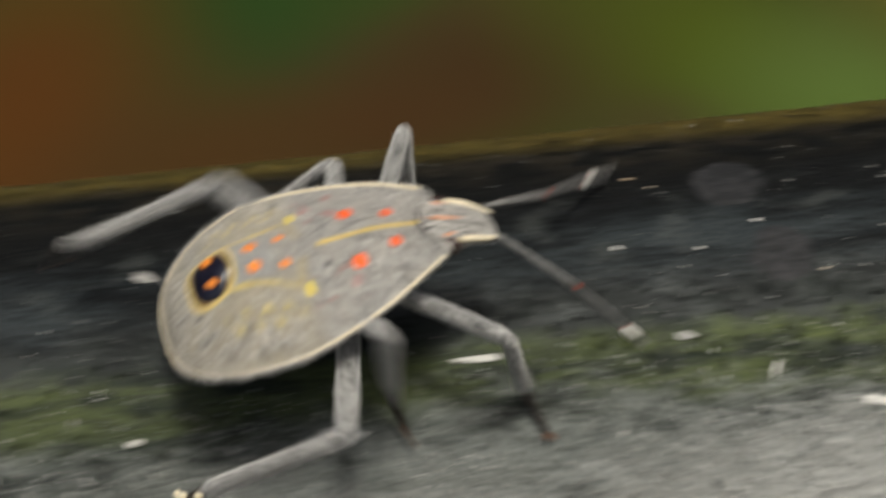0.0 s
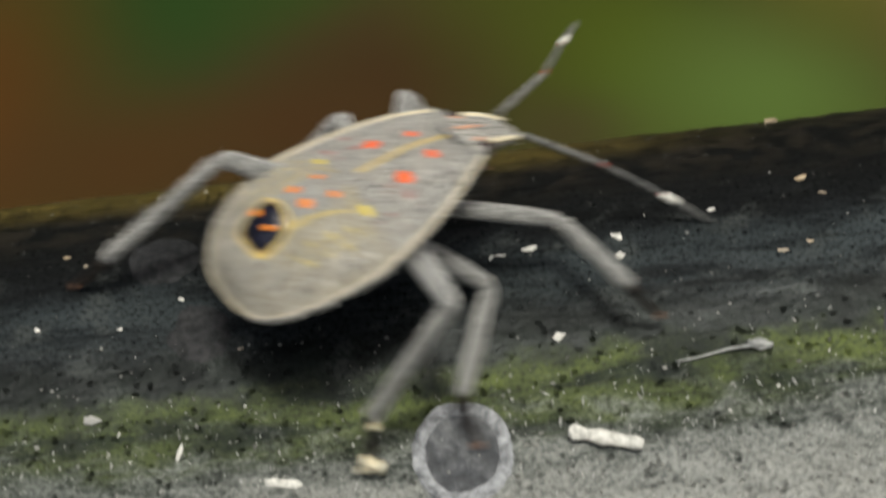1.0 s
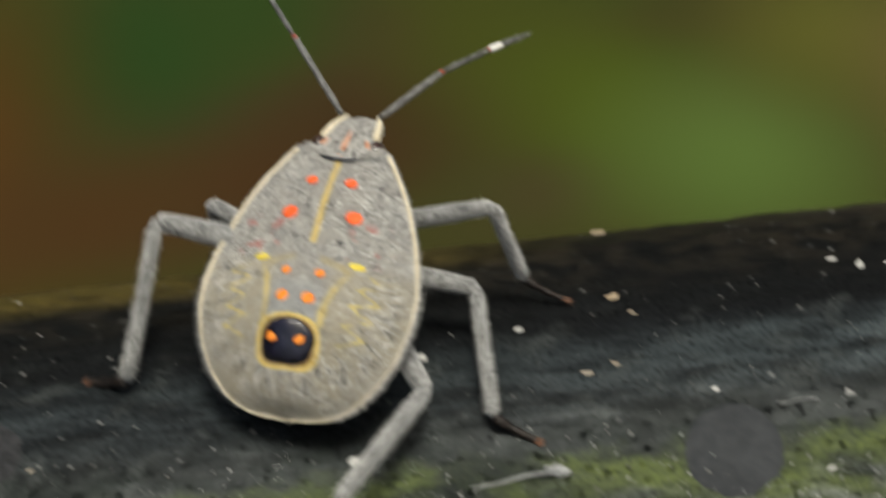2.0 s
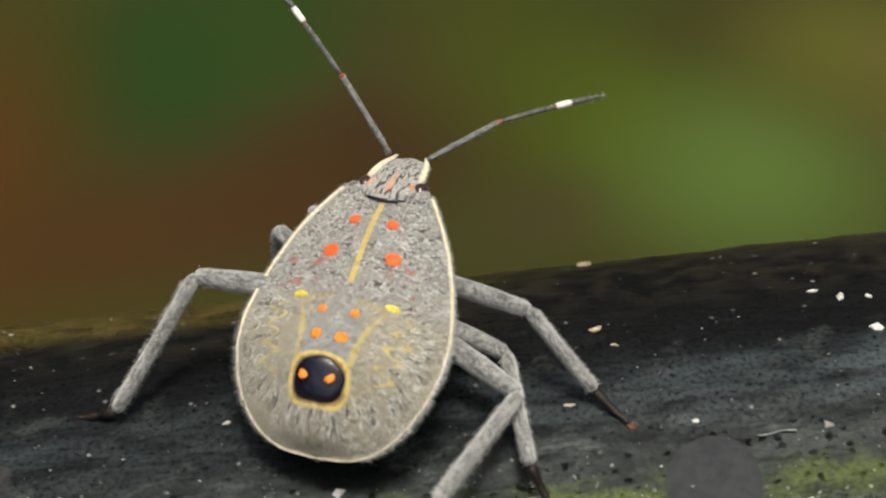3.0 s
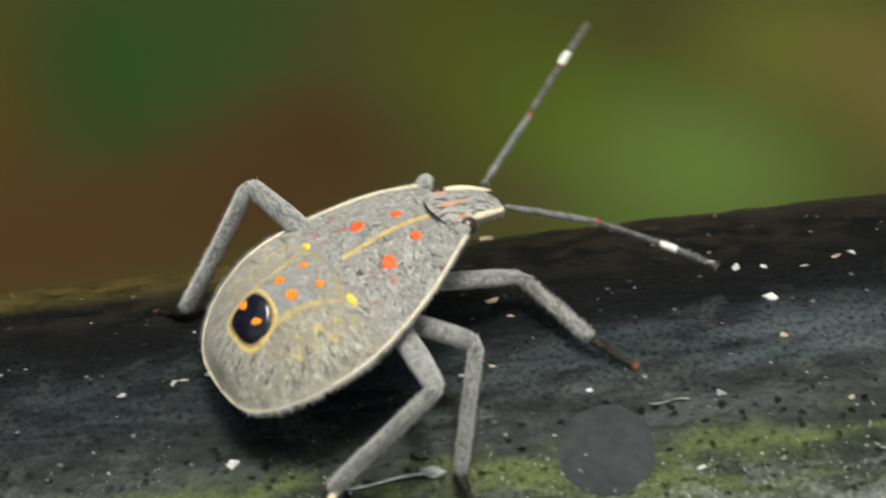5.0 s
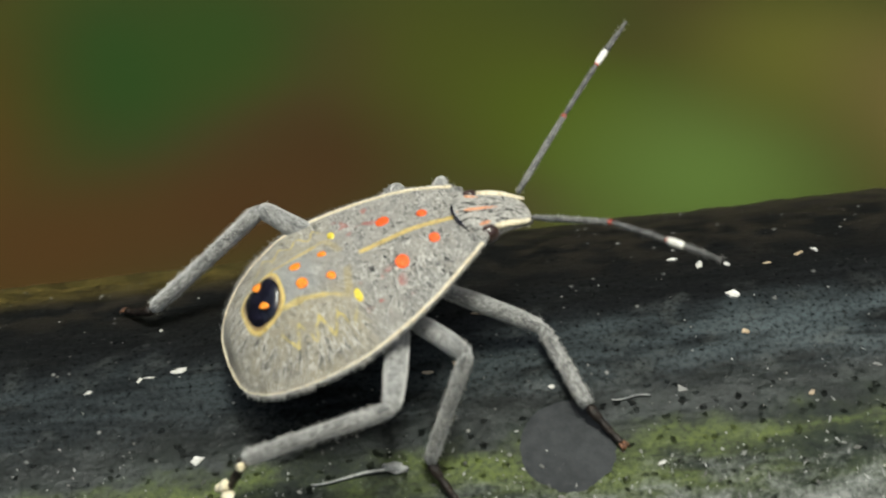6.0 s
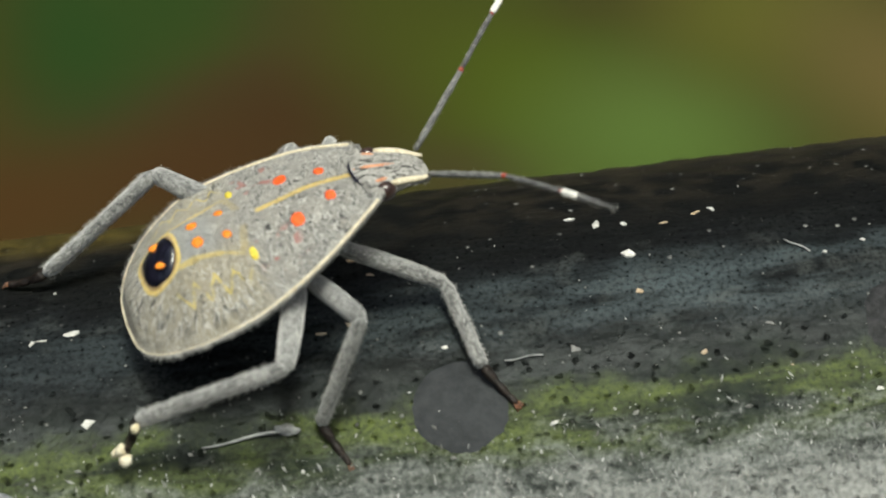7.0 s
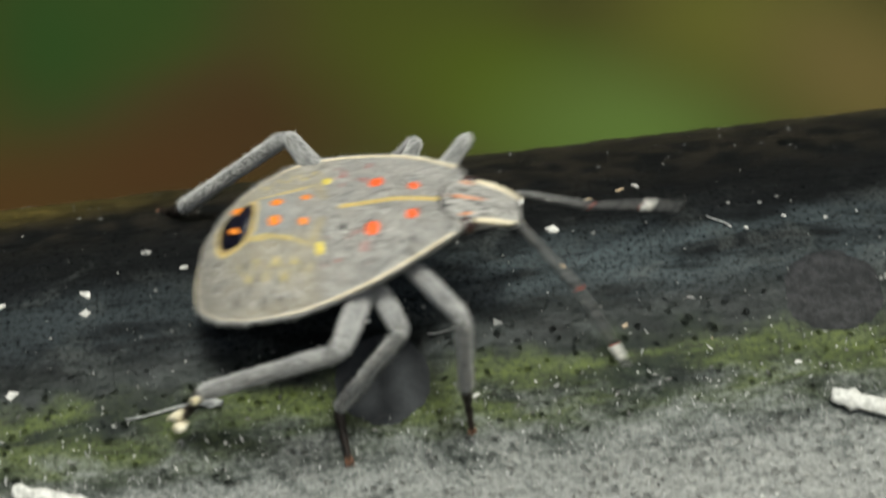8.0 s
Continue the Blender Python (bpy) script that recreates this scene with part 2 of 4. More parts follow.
    # grey caked dirt: thin at its upper edge, paler and thicker further down and towards +x
    patchy = s.math("ADD", s.math("MULTIPLY", s.noise(s.scaled(flat, (0.4, 1.0, 1.0)), 1.3, 5, 0.62, 0.5), 0.7), s.math("MULTIPLY", fine, 0.3))
    reach = s.math("ADD", s.math("MULTIPLY", s.math("SUBTRACT", shift, s.math("SUBTRACT", 52.5, s.math("MULTIPLY", s.ramp(x, -52.0, -36.0), 4.5))), 0.024), patchy)
    dirt = s.ramp(reach, 0.24, 0.56)
    # the paler tone low down also paints in the gloss of sky and sun
    low = s.ramp(s.math("ADD", s.math("ADD", shift, s.math("MULTIPLY", s.ramp(x, -37.0, -21.0), 9.0)), s.math("MULTIPLY", s.math("SUBTRACT", patchy, 0.5), 26.0)), 47, 72)
    pale = s.mix(low, s.mix(s.ramp(fine, 0.34, 0.64), (0.075, 0.083, 0.077), (0.160, 0.170, 0.160)), s.mix(s.ramp(fine, 0.30, 0.62), (0.23, 0.235, 0.23), (0.41, 0.41, 0.395)))
    col = s.mix(s.math("MULTIPLY", dirt, 0.9), col, pale)
    flecks = s.math("MULTIPLY", s.ramp(s.noise(s.scaled(flat, (1.0, 0.6, 1.0)), 4.4, 3, 0.6), 0.62, 0.70), dirt)
    col = s.mix(s.math("MULTIPLY", flecks, 0.25), col, (0.46, 0.46, 0.44))
    # scattered pale specks and small dark pits
    specks = s.math("MULTIPLY", s.ramp(s.cells(flat, 1.1), 0.13, 0.06), s.ramp(s.noise(flat, 0.6, 2), 0.5, 0.62))
    col = s.mix(s.math("MULTIPLY", specks, 0.5), col, (0.35, 0.35, 0.34))
    warped = s.join(s.math("ADD", x, s.math("MULTIPLY", fine, 0.5)), s.math("ADD", s.math("MULTIPLY", turn, 0.244), s.math("MULTIPLY", mid, 0.8)), 0.0)
    cell = s.cells(warped, 2.3)
    pit = s.math("MULTIPLY", s.ramp(shift, 20, 36), s.ramp(s.noise(flat, 1.3, 2), 0.44, 0.60))
    pits = s.math("MULTIPLY", s.ramp(cell, 0.19, 0.09), s.math("MULTIPLY", pit, s.math("SUBTRACT", 1.0, s.math("MULTIPLY", dirt, 0.65))))
    col = s.mix(s.math("MULTIPLY", pits, 0.8), col, (0.012, 0.014, 0.012))
    rims = s.math("MULTIPLY", s.band(cell, 0.17, 0.22, 0.25, 0.32), pit)
    cover = s.math("MAXIMUM", s.math("MAXIMUM", s.math("MULTIPLY", dirt, 0.7), algae), s.math("MULTIPLY", olive, 0.6))
    rough = s.math("ADD", 0.20, s.math("ADD", s.math("MULTIPLY", cover, 0.22), s.math("MULTIPLY", fine, 0.20)))
    lower = s.ramp(shift, 22, 44)
    swell = s.noise(s.scaled(flat, (0.35, 1.0, 1.0)), 1.1, 3, 0.5)
    lumps = s.cells(s.scaled(flat, (0.8, 1.0, 1.0)), 2.6, "SMOOTH_F1")
    h = s.math("ADD", s.math("MULTIPLY", fine, s.math("ADD", 0.08, s.math("MULTIPLY", lower, 0.28))),
               s.math("SUBTRACT", s.math("ADD", s.math("MULTIPLY", specks, 0.2), s.math("MULTIPLY", rims, 0.35)), s.math("MULTIPLY", pits, 0.8)))
    h = s.math("ADD", h, s.math("ADD", s.math("MULTIPLY", swell, 0.25), s.math("MULTIPLY", s.math("MULTIPLY", lumps, lower), -0.5)))
    # dull dusty patches and wet glossy streaks
    wet = s.math("MULTIPLY", s.ramp(streak, 0.36, 0.66), s.ramp(fine, 0.2, 0.6))
    wet = s.math("ADD", 0.09, s.math("MULTIPLY", wet, s.math("ADD", 0.16, s.math("MULTIPLY", dirt, 0.22))))
    s.put(s.bsdf.inputs["Specular IOR Level"], wet)
    s.bsdf.inputs["Specular Tint"].default_value = (0.90, 0.97, 1.0, 1.0)
    return s.done(col, rough, h, 0.00024, 0.17)


def ground_material():
    """Moss, young leaves and wet leaf litter in soft patches, far below the pipe."""
    s = Shader("mossy_ground")
    p = s.scaled(s.place(), 1000.0)
    col = s.mix(s.ramp(s.noise(p, 0.006, 2), 0.35, 0.65), (0.030, 0.038, 0.007), (0.036, 0.027, 0.009))
    # x, y, half-widths in millimetres, colour
    patches = (
        (-140, 760, 75, 150, (0.009, 0.036, 0.007)), (-85, 800, 70, 110, (0.018, 0.039, 0.007)),
        (-32, 655, 60, 72, (0.033, 0.018, 0.006)), (-72, 616, 66, 62, (0.040, 0.019, 0.006)),
        (-225, 660, 95, 230, (0.064, 0.023, 0.004)), (-140, 600, 70, 76, (0.045, 0.022, 0.006)),
        (20, 735, 55, 120, (0.037, 0.044, 0.006)), (62, 660, 55, 110, (0.045, 0.063, 0.006)),
        (30, 585, 38, 40, (0.039, 0.033, 0.011)),
        (108, 600, 66, 100, (0.066, 0.106, 0.023)), (165, 700, 60, 90, (0.071, 0.071, 0.013)),
        (205, 630, 50, 120, (0.086, 0.066, 0.022)),
    )
    for px, py, rx, ry, c in patches:
        m = s.tree.nodes.new("ShaderNodeVectorMath")
        m.operation = "MULTIPLY_ADD"
        s.put(m.inputs[0], p)
        m.inputs[1].default_value, m.inputs[2].default_value = (1 / rx, 1 / ry, 0), (-px / rx, -py / ry, 0)
        r = s.tree.nodes.new("ShaderNodeVectorMath")
        r.operation = "LENGTH"
        s.put(r.inputs[0], m.outputs[0])
        col = s.mix(s.math("MULTIPLY", s.ramp(r.outputs[1], 1.25, 0.0), 0.92), col, c)
    return s.done(col, 0.9, None, spec=0.1)


def head_material():
    """Pale grey with thin black lines along the head."""
    s = Shader("streaked_head")
    p = s.scaled(s.place(), 1000.0)
    lines = s.noise(s.scaled(p, (3.6, 0.30, 3.6)), 1.0, 2, 0.5)
    grain = s.noise(p, 9, 4, 0.65)
    col = s.mix(s.ramp(grain, 0.3, 0.7), (0.22, 0.212, 0.20), (0.46, 0.445, 0.42))
    dark = s.math("MULTIPLY", s.band(lines, 0.45, 0.48, 0.52, 0.55), s.ramp(s.noise(p, 1.6, 2), 0.36, 0.5))
    col = s.mix(s.math("MULTIPLY", dark, 0.9), col, (0.018, 0.017, 0.017))
    h = s.math("SUBTRACT", s.math("MULTIPLY", grain, 0.3), s.math("MULTIPLY", dark, 0.6))
    return s.done(col, 0.6, h, 0.00012, 0.35, 0.15)


BACK = back_material()
MARGIN = speckled("cream_margin", (0.58, 0.49, 0.33), (0.85, 0.77, 0.60), 9)
HEAD = head_material()
PINK = speckled("salmon_stripe", (0.50, 0.19, 0.10), (0.72, 0.36, 0.20), 8)
ORANGE = speckled("orange_callus", (0.78, 0.085, 0.02), (0.95, 0.16, 0.035), 7, rough=0.45, sheen=0.0)
RED = speckled("dark_red_joint", (0.16, 0.02, 0.01), (0.45, 0.06, 0.025), 7)
AMBER = speckled("amber_callus", (0.75, 0.16, 0.012), (0.95, 0.32, 0.03), 7, rough=0.45, sheen=0.0)
YELLOW = speckled("yellow_callus", (0.62, 0.47, 0.05), (0.88, 0.74, 0.12), 7, rough=0.5, sheen=0.0)
BLACK = speckled("glossy_black_plate", (0.005, 0.005, 0.010), (0.016, 0.015, 0.032), 2, rough=0.16, depth=0.00006, sheen=0.0, spec=0.8)
LEG = speckled("grey_leg", (0.045, 0.045, 0.045), (0.36, 0.358, 0.350), 8, sheen=0.95, stretch=(1, 0.6, 1))
HAIR = speckled("pale_hair", (0.48, 0.47, 0.45), (0.70, 0.69, 0.66), 5, rough=0.5)
TARSUS = speckled("dark_brown_foot", (0.005, 0.004, 0.004), (0.030, 0.021, 0.017), 7, rough=0.35, sheen=0.0)
CLAW = speckled("amber_claw", (0.05, 0.020, 0.010), (0.27, 0.11, 0.045), 7, rough=0.4)
FEELER = speckled("dark_grey_feeler", (0.035, 0.035, 0.038), (0.16, 0.16, 0.16), 7)
FEELER_PALE = speckled("grey_feeler", (0.04, 0.04, 0.043), (0.24, 0.24, 0.235), 8)
WHITE = speckled("white_band", (0.75, 0.73, 0.68), (0.9, 0.88, 0.84), 6)
EYE = speckled("brown_eye", (0.018, 0.008, 0.007), (0.045, 0.02, 0.016), 6, rough=0.2, depth=0.00002, spec=0.6)
PIPE = pipe_material()
GROUND = ground_material()
FLAKE = flake_material("white_flake", (0.36, 0.355, 0.335), (0.72, 0.71, 0.68))
GREY_FIBRE = speckled("weathered_fibre", (0.19, 0.195, 0.20), (0.44, 0.445, 0.44), 5, sheen=0.0)
STRAW = flake_material("tan_flake", (0.28, 0.20, 0.12), (0.55, 0.45, 0.32))
PALE = flake_material("dried_dirt", (0.10, 0.10, 0.10), (0.26, 0.26, 0.25))
CRUMB = flake_material("cream_crumb", (0.60, 0.50, 0.30), (0.88, 0.82, 0.64))
STAIN = speckled("grey_stain", (0.025, 0.027, 0.030), (0.041, 0.044, 0.048), 2.0, rough=0.6, sheen=0.0, spec=0.1)
RING = speckled("pale_dried_rim", (0.07, 0.074, 0.084), (0.36, 0.37, 0.40), 2.6, rough=0.6, sheen=0.0)
FILM = speckled("bluish_film", (0.045, 0.048, 0.055), (0.15, 0.155, 0.17), 1.6, rough=0.5, sheen=0.0, spec=0.2)
DULL = speckled("dull_film", (0.010, 0.011, 0.012), (0.036, 0.036, 0.039), 3.0, rough=0.5, sheen=0.0, spec=0.1)


def grit_material():
    s = Shader("mixed_grit")
    r = s.island()
    col = s.mix(s.ramp(r, 0.1, 0.9), (0.10, 0.10, 0.094), (0.28, 0.28, 0.265))
    col = s.mix(s.ramp(r, 0.95, 0.99), col, (0.55, 0.54, 0.52))
    return s.done(col, 0.75, s.noise(s.scaled(s.place(), 1000.0), 9, 2), 0.00004, 0.3)


GRIT = grit_material()
GLINT = speckled("glint_grain", (0.05, 0.052, 0.05), (0.62, 0.62, 0.60), 1.2, rough=0.12, sheen=0.0, spec=0.9)
SLIVER = speckled("glint_sliver", (0.16, 0.16, 0.16), (0.5, 0.5, 0.49), 3.0, rough=0.3, sheen=0.0, spec=0.5)


# ---- mesh helpers ----
def mesh_of(name, bm, material, smooth=True):
    bmesh.ops.recalc_face_normals(bm, faces=bm.faces)
    me = bpy.data.meshes.new(name)
    bm.to_mesh(me)
    bm.free()
    me.materials.append(material)
    if any(f.material_index for f in me.polygons):
        me.materials.append(HAIR)
    if smooth:
        for f in me.polygons:
            f.use_smooth = True
    return me


def part(name, bm, material, parent, label="", smooth=True):
    ob = new(name, mesh_of(name, bm, material, smooth))
    ob.parent = parent
    return tagged(ob, label)


def thing(name, bm, material, label, category, group="", kind="", smooth=True):
    return tagged(new(name, mesh_of(name, bm, material, smooth)), label, category, group, kind)


def line(table, x):
    """Piecewise smooth table lookup; table rows are (x, value) in rising x."""
    xs, ys = [r[0] for r in table], [r[1] for r in table]
    return float(np.interp(x, xs, ys))


def tube(bm, points, radii, n=10, flat=1.0, up=(0, 0, 1)):
    """A closed tube through points, with a radius at each; flat: height over width."""
    rings = []
    for i, p in enumerate(points):
        a, b = points[max(i - 1, 0)], points[min(i + 1, len(points) - 1)]
        d = (Vector(b) - Vector(a)).normalized()
        side = d.cross(Vector(up)).normalized()
        top = side.cross(d)
        rings.append([bm.verts.new(Vector(p) + radii[i] * (math.cos(k * math.tau / n) * side + flat * math.sin(k * math.tau / n) * top))
                      for k in range(n)])
    for r, q in zip(rings, rings[1:]):
        for k in range(n):
            bm.faces.new((r[k], r[(k + 1) % n], q[(k + 1) % n], q[k]))
    bm.faces.new(rings[0][::-1])
    bm.faces.new(rings[-1])


def spike(bm, p, d, length, width):
    """One fine hair: a narrow three-sided spike."""
    d = Vector(d).normalized()
    a = d.orthogonal().normalized()
    b = d.cross(a)
    foot = [bm.verts.new(Vector(p) + width * (math.cos(k * 2.0944) * a + math.sin(k * 2.0944) * b)) for k in range(3)]
    tip = bm.verts.new(Vector(p) + d * length)
    for k in range(3):
        bm.faces.new((foot[k], foot[(k + 1) % 3], tip)).material_index = 1


def lump(bm, m, rng, rough=0.25, sub=2):
    """A small irregular lump in the pose m (with its scale)."""
    made = bmesh.ops.create_icosphere(bm, subdivisions=sub, radius=1.0)["verts"]
    seed = Vector((rng.uniform(-9, 9), rng.uniform(-9, 9), rng.uniform(-9, 9)))
    for v in made:
        v.co *= 1 + rough * noise.noise(v.co * 1.7 + seed) + 0.4 * rough * noise.noise(v.co * 4.3 + seed)
        v.co = m @ v.co


# ---- the pipe ----
R = 14.0 * MM


def on_pipe(x, turn, lift=0.0):
    """A place on the pipe: millimetres along it, degrees from its crown towards the camera, millimetres above the skin."""
    a = radians(turn)
    r = R + lift * MM
    return Vector((x * MM, -r * math.sin(a), r * math.cos(a)))


def pipe_axes(turn):
    a = radians(turn)
    return Vector((1, 0, 0)), Vector((0, -math.cos(a), -math.sin(a))), Vector((0, -math.sin(a), math.cos(a)))


def on_pipe_pose(x, turn, lift, heading, sx, sy, sz):
    """A pose lying on the pipe's skin; heading turns it on the skin, sx, sy, sz are half sizes in millimetres."""
    e1, e2, n = pipe_axes(turn)
    h = radians(heading)
    u = math.cos(h) * e1 + math.sin(h) * e2
    v = n.cross(u)
    m = Matrix((u * sx * MM, v * sy * MM, n * sz * MM)).transposed().to_4x4()
    m.translation = on_pipe(x, turn, lift)
    return m


def skin(x, turn):
    """Unevenness of the skin in metres."""
    q = Vector((x * 0.5, turn * 0.12, 0.3))
    h = 0.06 * noise.noise(q) + 0.03 * noise.noise(q * 3.1)
    if turn < 0:
        h += min(1.0, -turn / 15) * 0.07 * noise.noise(q * 2.3 + Vector((7.0, 0.0, 0.0)))
    if turn > 22:
        h += min(1.0, (turn - 22) / 25) * 0.07 * noise.noise(Vector((x * 2.6, turn * 0.62, 4.0)))
    return h * MM


def build_pipe():
    xs = [-1500, -700, -300, -150, -100] + [-72 + 0.35 * i for i in range(330)] + [60, 90, 150, 300, 700, 1500]
    turns = [-40 + 1.0 * i for i in range(122)] + [90 + 10 * i for i in range(23)]
    verts, faces = [], []
    for x in xs:
        for a in turns:
            near = -75 < x < 45 and a < 85
            r = R + (skin(x, a) if near else 0)
            verts.append((x * MM, -r * math.sin(radians(a)), r * math.cos(radians(a))))
    n = len(turns)
    for i in range(len(xs) - 1):
        for k in range(n):
            faces.append((i * n + k, i * n + (k + 1) % n, (i + 1) * n + (k + 1) % n, (i + 1) * n + k))
    me = bpy.data.meshes.new("pipe")
    me.from_pydata(verts, [], faces)
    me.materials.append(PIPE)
    for f in me.polygons:
        f.use_smooth = True
    ob = new("pipe", me)
    return tagged(ob, "weathered black plastic pipe with green algae and grey grit", "pipe", kind="structure")


build_pipe()

bm = bmesh.new()
bmesh.ops.create_grid(bm, x_segments=24, y_segments=24, size=60.0)
for v in bm.verts:
    v.co.z = -0.30
thing("ground", bm, GROUND, "mossy ground with leaf litter and young green plants", "ground", kind="structure")


def screen_material():
    s = Shader("leafy_light_screen")
    p = s.place()
    a, b = s.noise(p, 14, 5, 0.65), s.noise(p, 1.6, 2)
    col = s.mix(s.ramp(a, 0.35, 0.65), (0.012, 0.022, 0.006), (0.05, 0.085, 0.02))
    return s.done(s.mix(s.ramp(b, 0.45, 0.65), col, (0.05, 0.04, 0.02)), 0.8, a, 0.1, 0.2)


# a leafy ring out of view, added all round to block low sky light
bm = bmesh.new()
rows = []
for k in range(7):
    rows.append([bm.verts.new(((3.0 + 0.25 * noise.noise(Vector((math.cos(i * math.tau / 64) * 3, math.sin(i * math.tau / 64) * 3, k * 0.8)))) * math.cos(i * math.tau / 64),
                               (3.0 + 0.25 * noise.noise(Vector((math.cos(i * math.tau / 64) * 3, math.sin(i * math.tau / 64) * 3, k * 0.8)))) * math.sin(i * math.tau / 64),
                               -0.3 + k * (0.38 + 0.38 * math.sin(i * math.tau / 64)) + (0.18 * noise.noise(Vector((i * 0.7, 3, 1))) if k == 6 else 0))) for i in range(64)])
for a, b in zip(rows, rows[1:]):
    for i in range(64):
        bm.faces.new((a[i], a[(i + 1) % 64], b[(i + 1) % 64], b[i]))
bmesh.ops.solidify(bm, geom=bm.faces[:], thickness=-0.3)
thing("unseen_light_screen", bm, screen_material(), "added dark green ring out of view that blocks low sky light, taller behind the pipe", "hedge", kind="structure")


# ---- the bug ----
WIDTH = [(-1.655, 0.000), (-1.645, 0.239), (-1.62, 0.406), (-1.55, 0.577), (-1.45, 0.724), (-1.28, 0.886), (-1, 1.036), (-0.7, 1.120), (-0.4, 1.136), (-0.1, 1.081), (0.2, 0.996), (0.55, 0.864), (0.8, 0.731), (1.05, 0.573), (1.25, 0.436)]
CREST = [(-1.655, -0.869), (-1.62, -0.715), (-1.55, -0.454), (-1.4, -0.293), (-1.2, -0.166), (-0.9, 0.032), (-0.5, 0.046), (0, 0.000), (0.6, 0.035), (0.95, -0.027), (1.05, -0.046), (1.15, -0.068), (1.25, -0.090)]
RIM = [(-1.655, -0.764), (-1.4, -0.631), (-1.1, -0.509), (-0.7, -0.389), (0, -0.269), (0.8, -0.112), (1.25, -0.065)]
DEPTH = [(-1.655, 0.02), (-1.4, 0.16), (-1.0, 0.30), (-0.3, 0.42), (0.4, 0.45), (1.0, 0.34), (1.25, 0.25)]


def soft_line(table, y):
    """The table's value, rounded over its corners."""
    return sum(line(table, y + d) * w for d, w in ((-0.05, 0.25), (0.0, 0.5), (0.05, 0.25)))


def back_height(x, y):
    """Height of the back over the bug's own level at (x, y), all in body units."""
    w = max(line(WIDTH, y), 1e-4)
    s = min(math.sqrt((x / w) ** 2 + 0.004), 1.0)
    lo, hi = soft_line(RIM, y), soft_line(CREST, y) if y > -1.5 else line(CREST, y)
    z = lo + (hi - lo) * (1 - s ** 1.33) ** 0.93
    z -= 0.012 * math.exp(-((y - 0.62 - 0.12 * abs(x)) / 0.03) ** 2) + 0.008 * math.exp(-((y + 0.17 + 0.2 * abs(x)) / 0.03) ** 2)
    for seam in (-0.50, -0.80, -1.3):
        z -= 0.007 * math.exp(-((y - seam + 0.1 * x * x) / 0.018) ** 2)
    return z


def body_piece(stations, n=28):
    bm = bmesh.new()
    rings = []
    for y in stations:
        w, lo, d = line(WIDTH, y), soft_line(RIM, y), soft_line(DEPTH, y)
        ring = []
        for k in range(n + 1):
            s = -math.cos(math.pi * k / n)
            ring.append((s * w, y, back_height(s * w, y)))
        for k in range(1, n):
            s = math.cos(math.pi * k / n)
            ring.append((s * w, y, lo - d * (1 - s * s) ** 0.6))
        rings.append([bm.verts.new(Vector(p) * U) for p in ring])
    for a, b in zip(rings, rings[1:]):
        for k in range(len(a)):
            bm.faces.new((a[k], a[(k + 1) % len(a)], b[(k + 1) % len(b)], b[k]))
    if stations[0] < -1:
        bm.faces.new(rings[0][::-1])
    if stations[-1] > 1:
        bm.faces.new(rings[-1])
    return bm


def callus(bm, x, y, rx, ry, rise, n=14, square=2.0):
    """A low swelling on the back that follows its curve."""
    c = bm.verts.new(Vector((x, y, back_height(x, y) + rise)) * U)
    last = None
    for q, lift in ((0.3, 0.96), (0.55, 0.85), (0.77, 0.66), (0.92, 0.4), (1.0, -0.012)):
        ring = []
        for k in range(n):
            a = k * math.tau / n
            ca, sa = math.cos(a), math.sin(a)
            e = (abs(ca) ** square + abs(sa) ** square) ** (-1 / square)
            wob = 1 + 0.10 * noise.noise(Vector((x * 9 + ca * 1.3, y * 9 + sa * 1.3, 2.0)))
            px, py = x + q * rx * ca * e * wob, y + q * ry * sa * e * wob
            ring.append(bm.verts.new(Vector((px, py, back_height(px, py) + (rise * lift if lift > 0 else lift))) * U))
        for k in range(n):
            if last is None:
                bm.faces.new((c, ring[k], ring[(k + 1) % n]))
            else:
                bm.faces.new((last[k], ring[k], ring[(k + 1) % n], last[(k + 1) % n]))
        last = ring


